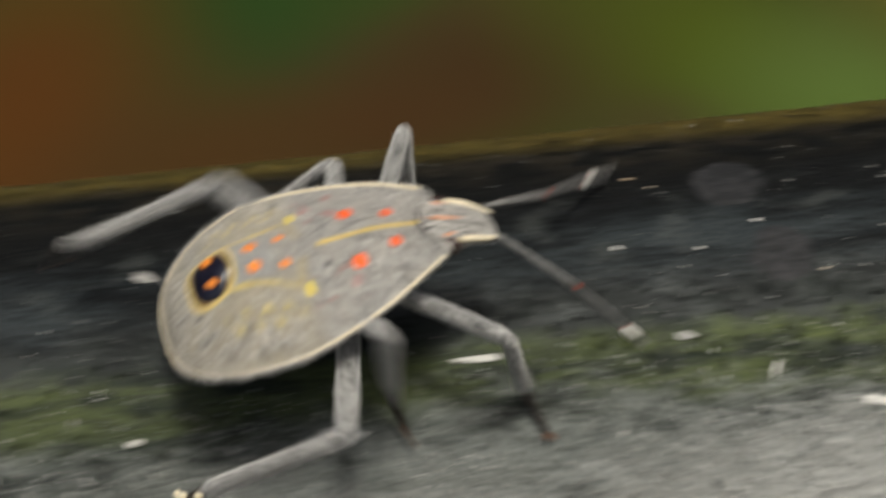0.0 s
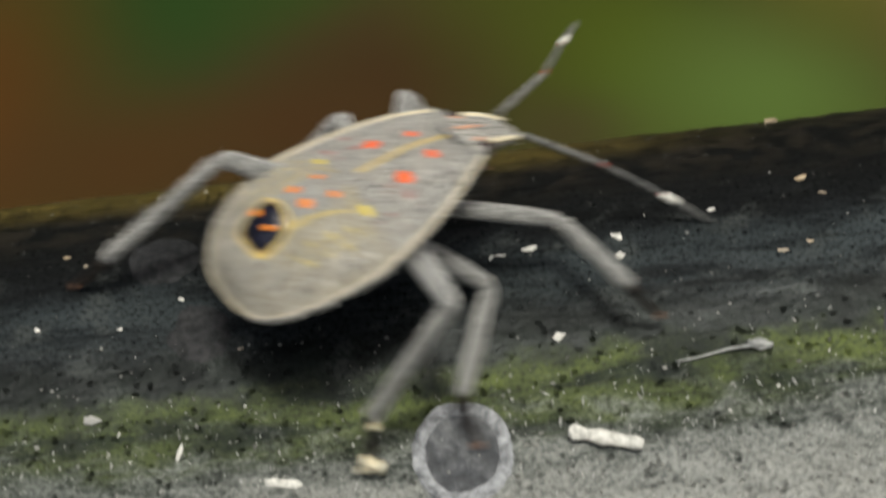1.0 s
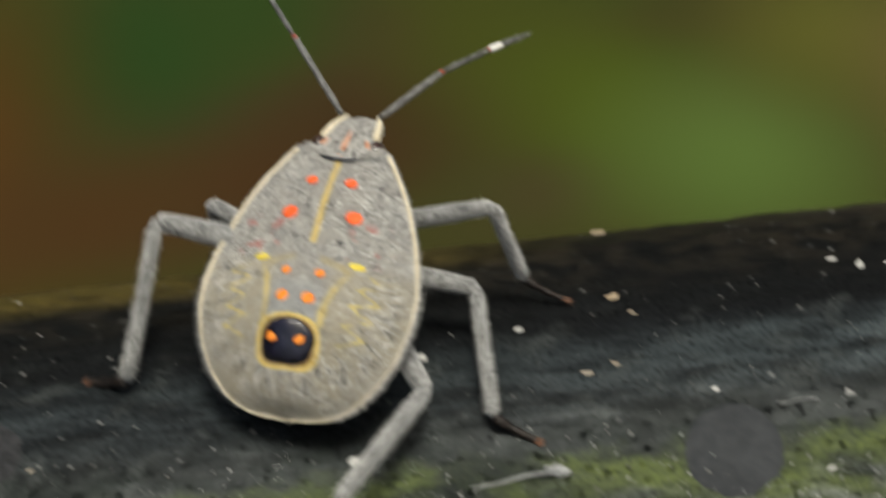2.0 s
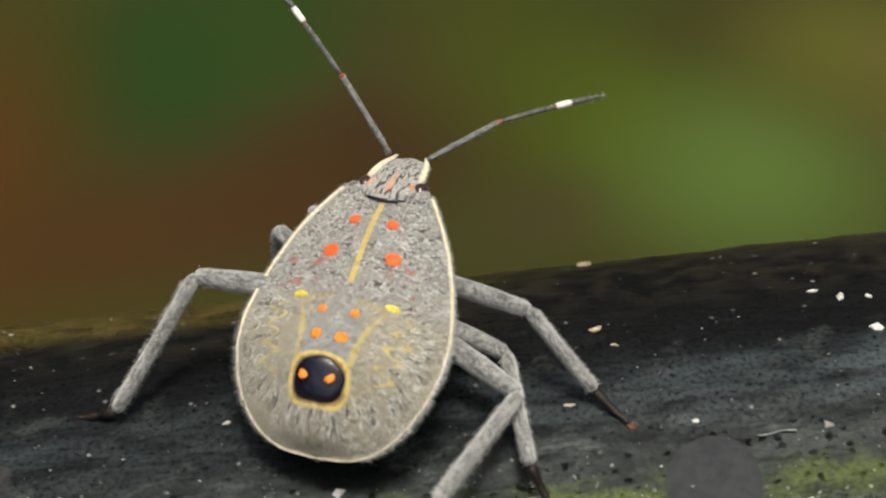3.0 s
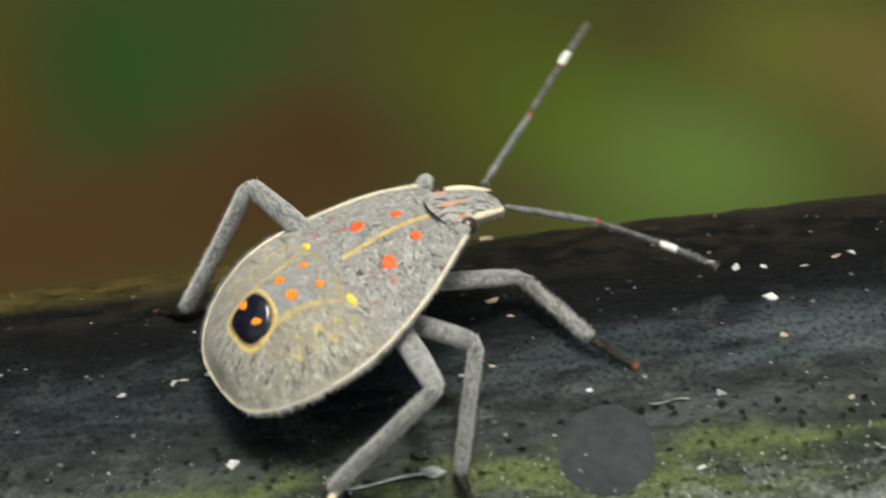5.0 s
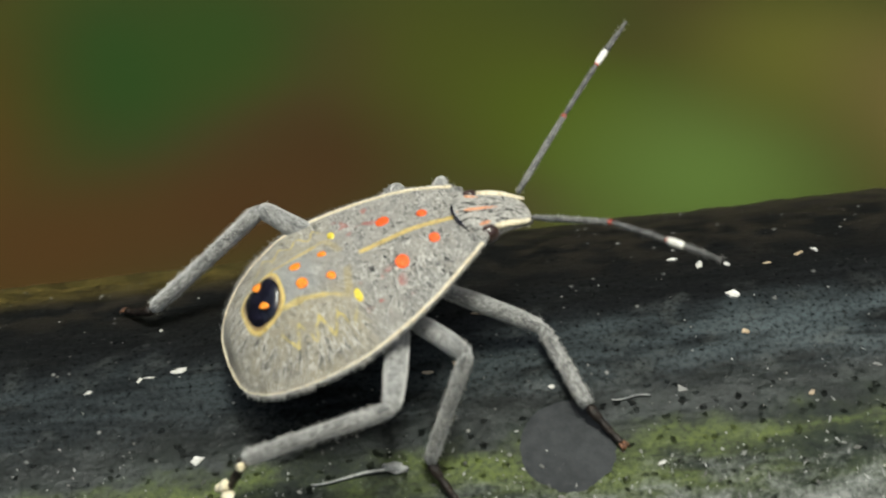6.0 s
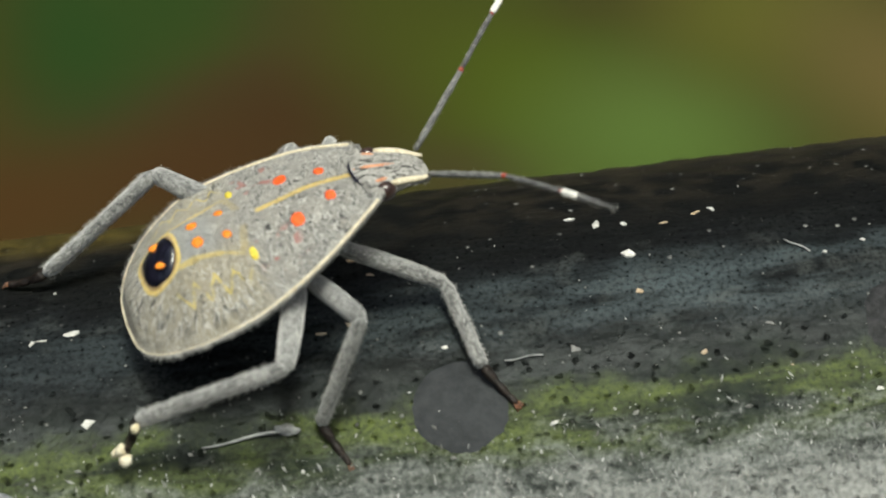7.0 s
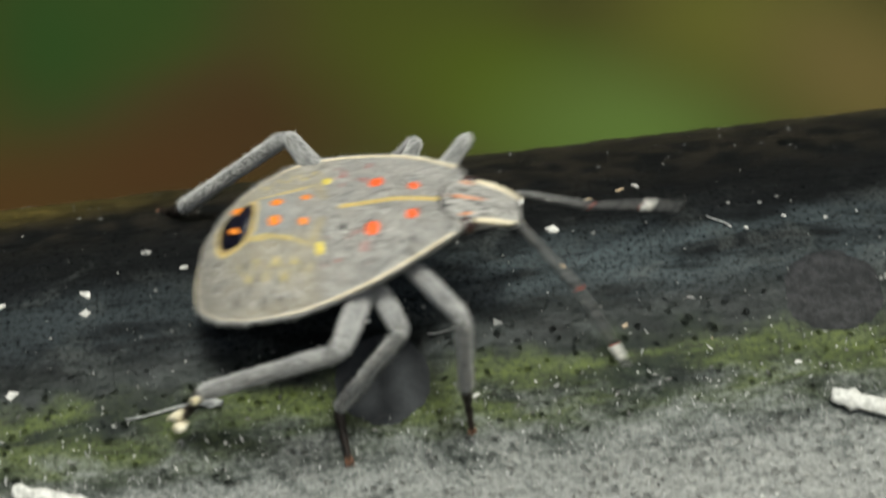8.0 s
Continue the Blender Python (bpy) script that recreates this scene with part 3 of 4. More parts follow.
def build_body(bug):
    tail = [-1.653, -1.64, -1.62, -1.59, -1.55, -1.5, -1.44, -1.37] + [-1.29 + 0.06 * i for i in range(19)]
    part("abdomen", body_piece(tail + [-0.16]), BACK, bug, "broad grey abdomen with tan flanks")
    part("thorax", body_piece([-0.159] + [-0.12 + 0.065 * i for i in range(21)] + [1.235, 1.25]), BACK, bug, "grey thorax with a yellow middle line")
    rng = random.Random(5)
    for side in (-1, 1):
        ys = [-1.6549, -1.652, -1.645, -1.62, -1.55, -1.46, -1.35] + [-1.22 + 0.095 * i for i in range(26)]
        pts = [Vector((side * line(WIDTH, y), y, soft_line(RIM, y))) * U for y in ys]
        bm = bmesh.new()
        tube(bm, pts, [(0.009 + 0.014 * min(1, max(0, (y + 0.9) / 0.9))) * U for y in ys], 8)
        for i in range(1200):
            y = rng.uniform(-1.6, 1.2)
            w = line(WIDTH, y)
            p = Vector((side * (w + 0.01), y, soft_line(RIM, y) + rng.uniform(-0.03, 0.02))) * U
            spike(bm, p, (side, rng.uniform(-0.7, 0.3), rng.uniform(-0.5, 0.4)), rng.uniform(0.12, 0.22 if y > 0 else 0.34) * MM, 0.010 * MM)
        part("margin", bm, MARGIN, bug, "cream fringed edge of the back")
    bm = bmesh.new()
    tube(bm, [Vector((0.40 * k / 6, 1.025 + 0.20 * (k / 6) ** 2, -0.005 - 0.17 * (k / 6) ** 2)) * U for k in range(-6, 7)], [0.016 * U] * 13, 8)
    part("collar", bm, BLACK, bug, "dark gap behind the head")
    # spots: place, half sizes
    spots = [("orange_spot", ORANGE, 0.347, 0.345, 0.092, 0.080), ("orange_spot", ORANGE, 0.214, 0.744, 0.068, 0.060),
             ("amber_spot", AMBER, 0.138, -0.661, 0.068, 0.066), ("amber_spot", AMBER, 0.180, -0.362, 0.052, 0.052),
             ("yellow_spot", YELLOW, 0.508, -0.190, 0.085, 0.042)]
    for name, material, x, y, rx, ry in spots:
        for side in (-1, 1):
            bm = bmesh.new()
            callus(bm, side * x, y, rx, ry, 0.018)
            part(name, bm, material, bug)
    bm = bmesh.new()
    callus(bm, 0, -1.098, 0.276, 0.200, 0.055, 32, 2.6)
    plate = part("black_plate", bm, BLACK, bug, "glossy black plate in a yellow frame")
    for side in (-1, 1):
        bm = bmesh.new()
        x, y = side * 0.143, -1.085
        c = Vector((x, y, back_height(x, y) + 0.050)) * U
        lump(bm, Matrix.Translation(c) @ Matrix.Diagonal((0.056 * U, 0.066 * U, 0.018 * U, 1)), rng, 0.2)
        part("amber_spot", bm, AMBER, plate)


def build_head(bug):
    rng = random.Random(6)
    ys = [1.03, 1.05, 1.09, 1.14, 1.2, 1.26, 1.33, 1.41, 1.5, 1.6, 1.69, 1.75, 1.785]
    half = [(1.03, 0.10), (1.05, 0.19), (1.09, 0.26), (1.14, 0.305), (1.2, 0.33), (1.33, 0.325), (1.45, 0.295), (1.6, 0.265), (1.7, 0.235), (1.76, 0.19), (1.785, 0.14)]
    top = [(1.03, 0.0), (1.1, 0.005), (1.2, -0.025), (1.33, -0.07), (1.5, -0.13), (1.65, -0.2), (1.785, -0.30)]
    bm = bmesh.new()
    rings = []
    for y in ys:
        w, h = line(half, y), line(top, y)
        ring = []
        for k in range(22):
            a = k * math.tau / 22
            x = w * math.cos(a)
            z = h + (0.0 if math.sin(a) >= 0 else 0) + (-0.075 + 0.075 * max(math.sin(a), 0) ** 0.7 - 0.26 * max(-math.sin(a), 0) ** 0.7 * (1.8 - y) / 0.6)
            z += -0.02 * math.exp(-((abs(x) - 0.09) / 0.025) ** 2) * (math.sin(a) > 0)
            ring.append(bm.verts.new(Vector((x, y, z)) * U))
        rings.append(ring)
    for a, b in zip(rings, rings[1:]):
        for k in range(22):
            bm.faces.new((a[k], a[(k + 1) % 22], b[(k + 1) % 22], b[k]))
    bm.faces.new(rings[0][::-1]), bm.faces.new(rings[-1])
    for i in range(120):
        y = rng.uniform(1.25, 1.75)
        s = rng.choice((-1, 1))
        spike(bm, Vector((s * line(half, y) * 0.95, y, line(top, y) - 0.1)) * U, (s, 0.3, rng.uniform(-0.3, 0.5)), 0.15 * MM, 0.008 * MM)
    head = part("head", bm, HEAD, bug, "narrow grey head with dark streaks")
    for s in (-1, 1):
        bm = bmesh.new()
        pts = [Vector((s * line(half, y) * 0.93, y, line(top, y) - 0.035)) * U for y in (1.34, 1.42, 1.5, 1.6, 1.69)] + [Vector((s * 0.165, 1.81, -0.31)) * U]
        tube(bm, pts, [r * U for r in (0.025, 0.042, 0.045, 0.042, 0.035, 0.015)], 8, 0.7)
        part("cheek_ridge", bm, MARGIN, head, "cream ridge along the head")
        bm = bmesh.new()
        bmesh.ops.create_uvsphere(bm, u_segments=18, v_segments=12, radius=1.0)
        bmesh.ops.transform(bm, matrix=Matrix.Translation(Vector((s * 0.310, 1.27, -0.165)) * U) @ Matrix.Diagonal((0.092 * U, 0.12 * U, 0.105 * U, 1)), verts=bm.verts)
        part("eye", bm, EYE, head, "round brown eye")
        bm = bmesh.new()
        pts = [Vector((s * (0.25 - 0.05 * k), 1.22 + 0.14 * k, line(top, 1.22 + 0.14 * k) - 0.02)) * U for k in (0, 0.5, 1.0)]
        tube(bm, pts, [0.022 * U, 0.028 * U, 0.01 * U], 6, 0.5)
        part("cheek_stripe", bm, PINK, head)
    bm = bmesh.new()
    pts = [Vector((0, y, line(top, y) - 0.004)) * U for y in (1.06, 1.2, 1.36, 1.5)]
    tube(bm, pts, [0.02 * U, 0.03 * U, 0.024 * U, 0.006 * U], 6, 0.4)
    part("head_stripe", bm, PINK, head, "salmon stripe down the head")


def hairs_on(bm, rng, count, length, r0, size):
    """Fine hairs standing off a limb that runs along +Y."""
    for i in range(count):
        y = rng.uniform(0.05, 0.98) * length
        a = rng.uniform(0, math.tau)
        d = Vector((math.cos(a), 0.55, math.sin(a)))
        spike(bm, Vector((math.cos(a) * r0 * 0.85, y, math.sin(a) * r0 * 0.85)), d, rng.uniform(0.6, 1.4) * size, 0.010 * MM)


def build_leg(bug, name, thigh, shin, thick, seed, label):
    """A leg at the origin: the thigh runs along +Y, with shin and foot as pieces of it."""
    rng = random.Random(seed)
    bm = bmesh.new()
    prof = [(0.0, 0.55), (0.12, 0.8), (0.35, 1.0), (0.7, 1.0), (0.9, 0.85), (0.97, 0.78), (1.0, 0.55)]
    tube(bm, [Vector((0, thigh * MM * a, 0.10 * thick * MM * math.sin(a * 3.14))) for a, _ in prof], [thick * MM * r for _, r in prof], 12, 1.12)
    hairs_on(bm, rng, 360, thigh * MM, thick * MM, 0.13 * MM)
    leg = part(name, bm, LEG, bug, label)
    bm = bmesh.new()
    prof = [(-0.01, 0.5), (0.03, 0.85), (0.1, 0.92), (0.5, 0.86), (0.85, 0.9), (0.96, 0.85), (1.0, 0.5)]
    # three-edged shin: a flattened tube with a ridge above
    tube(bm, [Vector((0, shin * MM * a, -0.06 * thick * MM * math.sin(a * 3.14))) for a, _ in prof], [thick * 1.0 * MM * r for _, r in prof], 6, 0.85)
    hairs_on(bm, rng, 700, shin * MM, thick * 0.9 * MM, 0.14 * MM)
    shank = part("shin", bm, LEG, leg)
    bm = bmesh.new()
    seg = [(0.0, 0.5), (0.1, 0.75), (0.32, 0.62), (0.4, 0.4), (0.5, 0.58), (0.68, 0.5), (0.74, 0.36), (0.84, 0.5), (0.97, 0.4), (1.0, 0.2)]
    tube(bm, [Vector((0, 1.7 * MM * a, -0.42 * MM * math.sin(a * 1.57))) for a, _ in seg], [thick * 0.85 * MM * r for _, r in seg], 8, 0.9)
    foot = part("foot", bm, TARSUS, leg, "dark brown jointed foot")
    bm = bmesh.new()
    for s in (-1, 1):
        tube(bm, [Vector((s * 0.05, 1.62, -0.42)) * MM, Vector((s * 0.13, 1.82, -0.43)) * MM, Vector((s * 0.15, 1.95, -0.58)) * MM], [0.06 * MM, 0.045 * MM, 0.01 * MM], 6)
    lump(bm, Matrix.Translation(Vector((0, 1.80, -0.45)) * MM) @ Matrix.Diagonal((0.10 * MM, 0.13 * MM, 0.08 * MM, 1)), rng, 0.4)
    claw = part("claw", bm, CLAW, leg, "amber claws and pad")
    return leg, shank, foot, claw


JOINT = 3.44


def build_antenna(bug, side):
    rng = random.Random(30 + side)
    bend = lambda y: Vector((0, y, 0.012 * max(0.0, y - JOINT) * (7.6 - y))) * MM

    def piece(a, b, r0, r1, hairs=0, n=6, dark=False):
        bm = bmesh.new()
        ys = [a + (b - a) * k / n for k in range(n + 1)]
        rad = [(r0 + (r1 - r0) * k / n) * (0.75 if k in (0, n) else 1) * MM for k in range(n + 1)]
        tube(bm, [bend(y) for y in ys], rad, 8)
        for i in range(hairs):
            y, q = rng.uniform(a, b), rng.uniform(0, math.tau)
            spike(bm, bend(y) + Vector((math.cos(q), 0, math.sin(q))) * r0 * 0.8 * MM, (math.cos(q), 0.7, math.sin(q)), rng.uniform(0.08, 0.16) * MM, 0.006 * MM)
        return bm

    root = part("antenna", piece(0.0, 3.4, 0.110, 0.118, 160), FEELER_PALE, bug, "dark grey antenna with a white band")
    outer = [part("antenna_joint", piece(3.36, 3.52, 0.115, 0.115, 0, 3), RED, root, "red joint"),
             part("antenna_shaft", piece(3.48, 5.88, 0.085, 0.10, 60), FEELER, root),
             part("antenna_joint", piece(5.86, 5.95, 0.09, 0.09, 0, 3), RED, root, "red joint"),
             part("white_band", piece(5.94, 6.62, 0.13, 0.135, 14), WHITE, root, "white band"),
             part("antenna_tip", piece(6.58, 8.15, 0.125, 0.045, 50), FEELER, root, "dark tapering tip")]
    return root, outer


bug = tagged(new("shield_bug_nymph"), "grey shield bug nymph with orange spots, standing on the pipe", "insect")
build_body(bug)
build_head(bug)
HIPS = {"front": (0.9, 1.9, -1.9), "middle": (1.2, 0.7, -2.5), "hind": (0.6, 0.7, -2.4)}
BONES = {"front": (4.8, 3.7, 0.32), "middle": (4.0, 4.8, 0.33), "hind": (5.8, 5.75, 0.38)}
LEGS = {}
for n, (which, side) in enumerate((w, s) for w in ("front", "middle", "hind") for s in (-1, 1)):
    thigh, shin, thick = BONES[which]
    LEGS[which, side] = build_leg(bug, which + "_leg", thigh, shin, thick, 40 + n, "grey hairy %s leg" % which)
ANTENNAE = {side: build_antenna(bug, side) for side in (-1, 1)}

# crumbs stuck to one hind foot
rng = random.Random(71)
for x, y, z, r in ((-0.12, 0.25, 0.10, 0.17), (0.10, 1.55, -0.28, 0.21), (-0.22, 1.75, -0.35, 0.24), (0.28, 1.9, -0.4, 0.13)):
    bm = bmesh.new()
    lump(bm, Matrix.Translation(Vector((x, y, z)) * MM) @ Matrix.Diagonal((r * MM, r * 1.2 * MM, r * 0.8 * MM, 1)), rng, 0.5)
    foot_crumb = part("crumb", bm, CRUMB, LEGS["hind", 1][0], "cream crumb stuck to the foot")
    LEGS["hind", 1] += (foot_crumb,)


# ---- stains and litter on the pipe ----
def film_patch(x, turn, r, rough, lift, seed, inner=0.0):
    """A thin round film that follows the pipe's curve; inner > 0 makes it a ring."""
    bm = bmesh.new()
    n, rows = 48, 7
    rings = []
    for i in range(rows + 1):
        q = inner + (1 - inner) * i / rows
        ring = []
        for k in range(n):
            a = k * math.tau / n
            wob = 1 + rough * noise.noise(Vector((math.cos(a) * 1.6, math.sin(a) * 1.6, seed))) + 0.4 * rough * noise.noise(Vector((math.cos(a) * 6, math.sin(a) * 6, seed)))
            px, pt = x + r * q * wob * math.cos(a), turn + math.degrees(r * q * wob * math.sin(a) / 14.0)
            edge = min(1.0, (1 - q) * 6) if inner == 0 else math.sin(math.pi * i / rows)
            ring.append(bm.verts.new(on_pipe(px, pt, lift * edge + skin(px, pt) / MM + (0.012 if edge > 0.01 else -0.05))))
        rings.append(ring)
    for a, b in zip(rings, rings[1:]):
        for k in range(n):
            bm.faces.new((a[k], b[k], b[(k + 1) % n], a[(k + 1) % n]))
    if inner == 0:
        bm.faces.new(rings[0])
    return bm


def scrap(bm, m, rng):
    """A thin torn chip with a ragged outline, slightly cupped, in the pose m (with its scale)."""
    n = rng.randint(7, 10)
    turns = sorted(rng.uniform(0, math.tau) for k in range(n))
    edge = [(math.cos(a) * r, math.sin(a) * r) for a, r in ((a, rng.uniform(0.62, 1.15)) for a in turns)]
    mid = (rng.uniform(-0.25, 0.25), rng.uniform(-0.25, 0.25))
    top = [bm.verts.new(m @ Vector((px, py, rng.uniform(0.1, 0.9)))) for px, py in edge]
    low = [bm.verts.new(m @ Vector((px * 0.96, py * 0.96, -0.5))) for px, py in edge]
    crown = bm.verts.new(m @ Vector((*mid, rng.uniform(0.5, 1.3))))
    for k in range(n):
        q = (k + 1) % n
        bm.faces.new((top[k], top[q], crown))
        bm.faces.new((low[k], low[q], top[q], top[k]))
    bm.faces.new(low[::-1])


def flake(name, x, turn, length, wide, thick, heading, material, label, seed, group):
    """A torn, curled scrap lying on the skin."""
    rng = random.Random(seed)
    bm = bmesh.new()
    scrap(bm, on_pipe_pose(x, turn, thick * 0.22 + skin(x, turn) / MM, heading, length, wide, thick * 0.55), rng)
    return thing(name, bm, material, label, "flake", group, smooth=False)


disc = thing("dried_stain", film_patch(0.65, 34.2, 1.85, 0.06, 0.02, 3.0), STAIN, "round dull grey dried stain on the pipe", "stain", "dried stains")
thing("dried_stain", film_patch(-26.3, 6.4, 1.5, 0.12, 0.02, 5.0), DULL, "faint grey dried stain on the pipe", "stain", "dried stains")
thing("dried_stain", film_patch(-24.9, 22.5, 1.3, 0.2, 0.02, 6.0), DULL, "faint grey dried stain on the pipe", "stain", "dried stains")
thing("dried_stain", film_patch(17.0, 28.6, 1.9, 0.12, 0.02, 7.0), DULL, "faint grey dried stain on the pipe", "stain", "dried stains")
droplet = tagged(new("dried_droplet"), "round dried water mark with a pale rim", "stain", "dried stains")
part("film", film_patch(-16.1, 45.4, 1.70, 0.05, 0.02, 8.0), FILM, droplet)
part("rim", film_patch(-16.1, 45.4, 1.86, 0.08, 0.05, 8.0, 0.66), RING, droplet, "pale raised rim")

# place along the pipe, degrees, half length, half width, thickness, heading
WHITE_BITS = [(5.7, 0.1, .24, .17, .10, 20), (7.7, 3.0, .20, .16, .10, -30), (7.5, 11.0, .28, .22, .14, 5), (11.0, 2.3, .20, .18, .10, 40),
              (-9.7, 13.2, .26, .17, .10, 30), (-9.7, 16.9, .22, .18, .10, -10), (-14.0, 14.5, .26, .12, .08, -10), (-12.8, 13.4, .28, .13, .08, -8),
              (-13.0, 13.5, .22, .10, .08, 0), (-14.3, 14.6, .20, .12, .08, -20), (-16.2, 15.8, .20, .10, .08, 5)]
for i, (x, a, l, w, h, d) in enumerate(WHITE_BITS):
    flake("flake", x, a, l, w, h, d, FLAKE, "small white flake on the pipe", 200 + i, "white flakes")
LARGE_BITS = [(-22.2, 46.9, .85, .24, .12, 10), (-36.2, 35.0, .95, .20, .12, 5), (-41.1, 44.7, .85, .5, .18, -10),
              (-25.8, 40.7, .14, .40, .10, 15), (6.6, 2.7, .14, .30, .08, 10), (-12.2, 30.0, .35, .24, .12, 20)]
for i, (x, a, l, w, h, d) in enumerate(LARGE_BITS):
    flake("flake", x, a, l, w, h, d, FLAKE, "torn white flake on the pipe", 300 + i, "white flakes")
TAN_BITS = [(-2.2, -27.2, .30, .22, .20, 0), (7.6, 18.7, .16, .12, .10, 0), (-2.5, 4.3, .32, .14, .10, -15), (9.4, 30.4, .12, .14, .08, 30),
            (9.1, 4.2, .16, .08, .07, 0), (10.4, 2.9, .25, .10, .08, -10), (-3.9, 19.4, .24, .09, .07, 5), (-1.9, 8.5, .18, .10, .07, 0)]
for i, (x, a, l, w, h, d) in enumerate(TAN_BITS):
    flake("flake", x, a, l, w, h, d, STRAW, "small tan plant crumb on the pipe", 400 + i, "tan crumbs")

# smaller crumbs: place along the pipe, degrees, size
for bits, name, material, label, group in (
        ([(-48.1, 15.4, 0.50), (-48.4, 42.7, 0.40), (-30.8, 18.7, 0.20), (-47.2, -0.6, 0.15), (-38.9, 13.0, 0.20), (-42.5, -2.1, 0.15),
            (-44.8, 11.2, 0.15), (-25.6, 15.7, 0.14), (-27.8, 20.1, 0.14), (-6.1, 9.7, 0.20), (0.4, 24.5, 0.14), (-0.1, 34.4, 0.10),
            (-25.1, -17.5, 0.14), (-23.7, -2.1, 0.10), (-13.6, 3.8, 0.10), (3.8, 38.4, 0.20), (17.5, 15.1, 0.12), (16.0, 14.0, 0.12),
            (14.5, 15.5, 0.14), (15.2, 39.1, 0.14)],
         "flake", FLAKE, "tiny white crumb on the pipe", "white flakes"),
        ([(-23.5, 25.9, 0.12), (-41.4, -17.7, 0.20), (-30.0, 3.3, 0.20), (-2.9, 18.4, 0.16), (-29.2, 6.1, 0.12), (12.4, 34.1, 0.12)],
         "flake", STRAW, "tiny tan crumb on the pipe", "tan crumbs"),
        ([(-28.8, 34.7, 0.45), (-7.5, 4.4, 0.30), (-21.1, 19.1, 0.12), (4.9, 27.5, 0.20), (11.9, 27.1, 0.16)],
         "flake", PALE, "dull grey scale of dried dirt on the pipe", "dirt scales")):
    for i, (x, a, r) in enumerate(bits):
        g = random.Random(int(x * 100 + a))
        flake(name, x, a, r * g.uniform(0.75, 1.2), r * g.uniform(0.4, 0.75), min(0.12, r * 0.5), g.uniform(-30, 30), material, label, 500 + i, group)


def splinter(x0, a0, x1, a1, r, seed, label):
    """A torn white splinter lying from one place on the skin to another."""
    bm = bmesh.new()
    pts, rad = [], []
    for k in range(13):
        q = k / 12
        x, a = x0 + (x1 - x0) * q, a0 + (a1 - a0) * q
        wob = 1 + 0.55 * noise.noise(Vector((q * 6, seed, 0)))
        end = 0.7 if k in (0, 12) else 0.95 + 0.25 * noise.noise(Vector((k * 0.9, seed, 5.0)))
        pts.append(on_pipe(x, a, r * 0.5 + 0.05))
        rad.append(r * wob * end * MM)
    tube(bm, pts, rad, 10, 0.4, up=pipe_axes((a0 + a1) / 2)[2])
    return thing("splinter", bm, FLAKE, label, "splinter", "white flakes")


splinter(-12.4, 44.1, -9.9, 47.1, 0.26, 1.0, "torn white splinter on the grey grit")
splinter(16.1, 44.6, 18.9, 48.9, 0.34, 2.0, "large torn white splinter on the grey grit")


def straw(x0, a0, x1, a1, r, knob, label):
    bm = bmesh.new()
    pts = [on_pipe(x0 + (x1 - x0) * k / 8, a0 + (a1 - a0) * k / 8 + 0.15 * math.sin(k * 0.9), 0.05 + r) for k in range(9)]
    tube(bm, pts, [r * MM * (0.5 + 0.06 * k) for k in range(9)], 7)
    if knob:
        lump(bm, on_pipe_pose(x1, a1, 0.12, 8, 0.46, 0.20, 0.12), random.Random(9), 0.4, 3)
    return thing("straw", bm, GREY_FIBRE, label, "straw", "straws")


straw(-8.4, 35.8, -5.4, 34.6, 0.075, True, "thin pale stalk with a white knob on the algae")
straw(2.4, 28.0, 3.8, 27.8, 0.04, False, "thin pale fibre on the pipe")
straw(13.2, 12.0, 14.0, 15.0, 0.04, False, "thin pale fibre on the pipe")


def scatter(name, count, seed, spread, material, label, drawn=1.0):
    """Uncountable grains on the skin, in one mesh."""
    rng = random.Random(seed)
    verts, faces = [], []
    shape = [(1, 0, 0), (0, 1, 0), (-1, 0, 0), (0, -1, 0), (0, 0, 1), (0, 0, -0.6)]
    tris = [(0, 1, 4), (1, 2, 4), (2, 3, 4), (3, 0, 4), (1, 0, 5), (2, 1, 5), (3, 2, 5), (0, 3, 5)]
    for i in range(count):
        x, turn, size = spread(rng)
        m = on_pipe_pose(x, turn, size * 0.2 + skin(x, turn) / MM, rng.uniform(0, 180) if drawn == 1.0 else rng.gauss(90, 25), drawn * size * rng.uniform(0.8, 1.7), size * rng.uniform(0.6, 1.0), size * rng.uniform(0.4, 0.8))
        o = len(verts)
        verts += [tuple(m @ Vector([c * rng.uniform(0.75, 1.2) for c in p])) for p in shape]
        faces += [tuple(o + k for k in f) for f in tris]
    me = bpy.data.meshes.new(name)
    me.from_pydata(verts, [], faces)
    me.materials.append(material)
    return tagged(new(name, me), label, "grit", kind="stuff")


scatter("grit", 5200, 11, lambda g: (g.uniform(-66, 38), g.gauss(56, 10), 0.025 + 0.075 * g.random() ** 3), GRIT, "grey and white grit caked on the lower pipe")
# light-coloured slivers, added to imitate short glints off the wet dirt
scatter("pale_slivers", 1700, 13, lambda g: (g.uniform(-66, 38), g.gauss(51, 9), 0.022 + 0.035 * g.random() ** 2), SLIVER, "fine pale slivers standing in for glints on the grey dirt", 2.4)
# pale glossy grains, put in as the bright glints of the bumpy skin
scatter("glossy_grains", 1900, 14, lambda g: (g.uniform(-66, 38), g.gauss(44, 9), 0.022 + 0.030 * g.random() ** 2), GLINT, "tiny pale glossy grains added as glints in the dirt and algae")
scatter("dust_specks", 2900, 12, lambda g: (g.uniform(-66, 38), g.uniform(-30, 44), 0.012 + 0.05 * g.random() ** 6), GRIT, "fine pale dust specks on the black plastic")


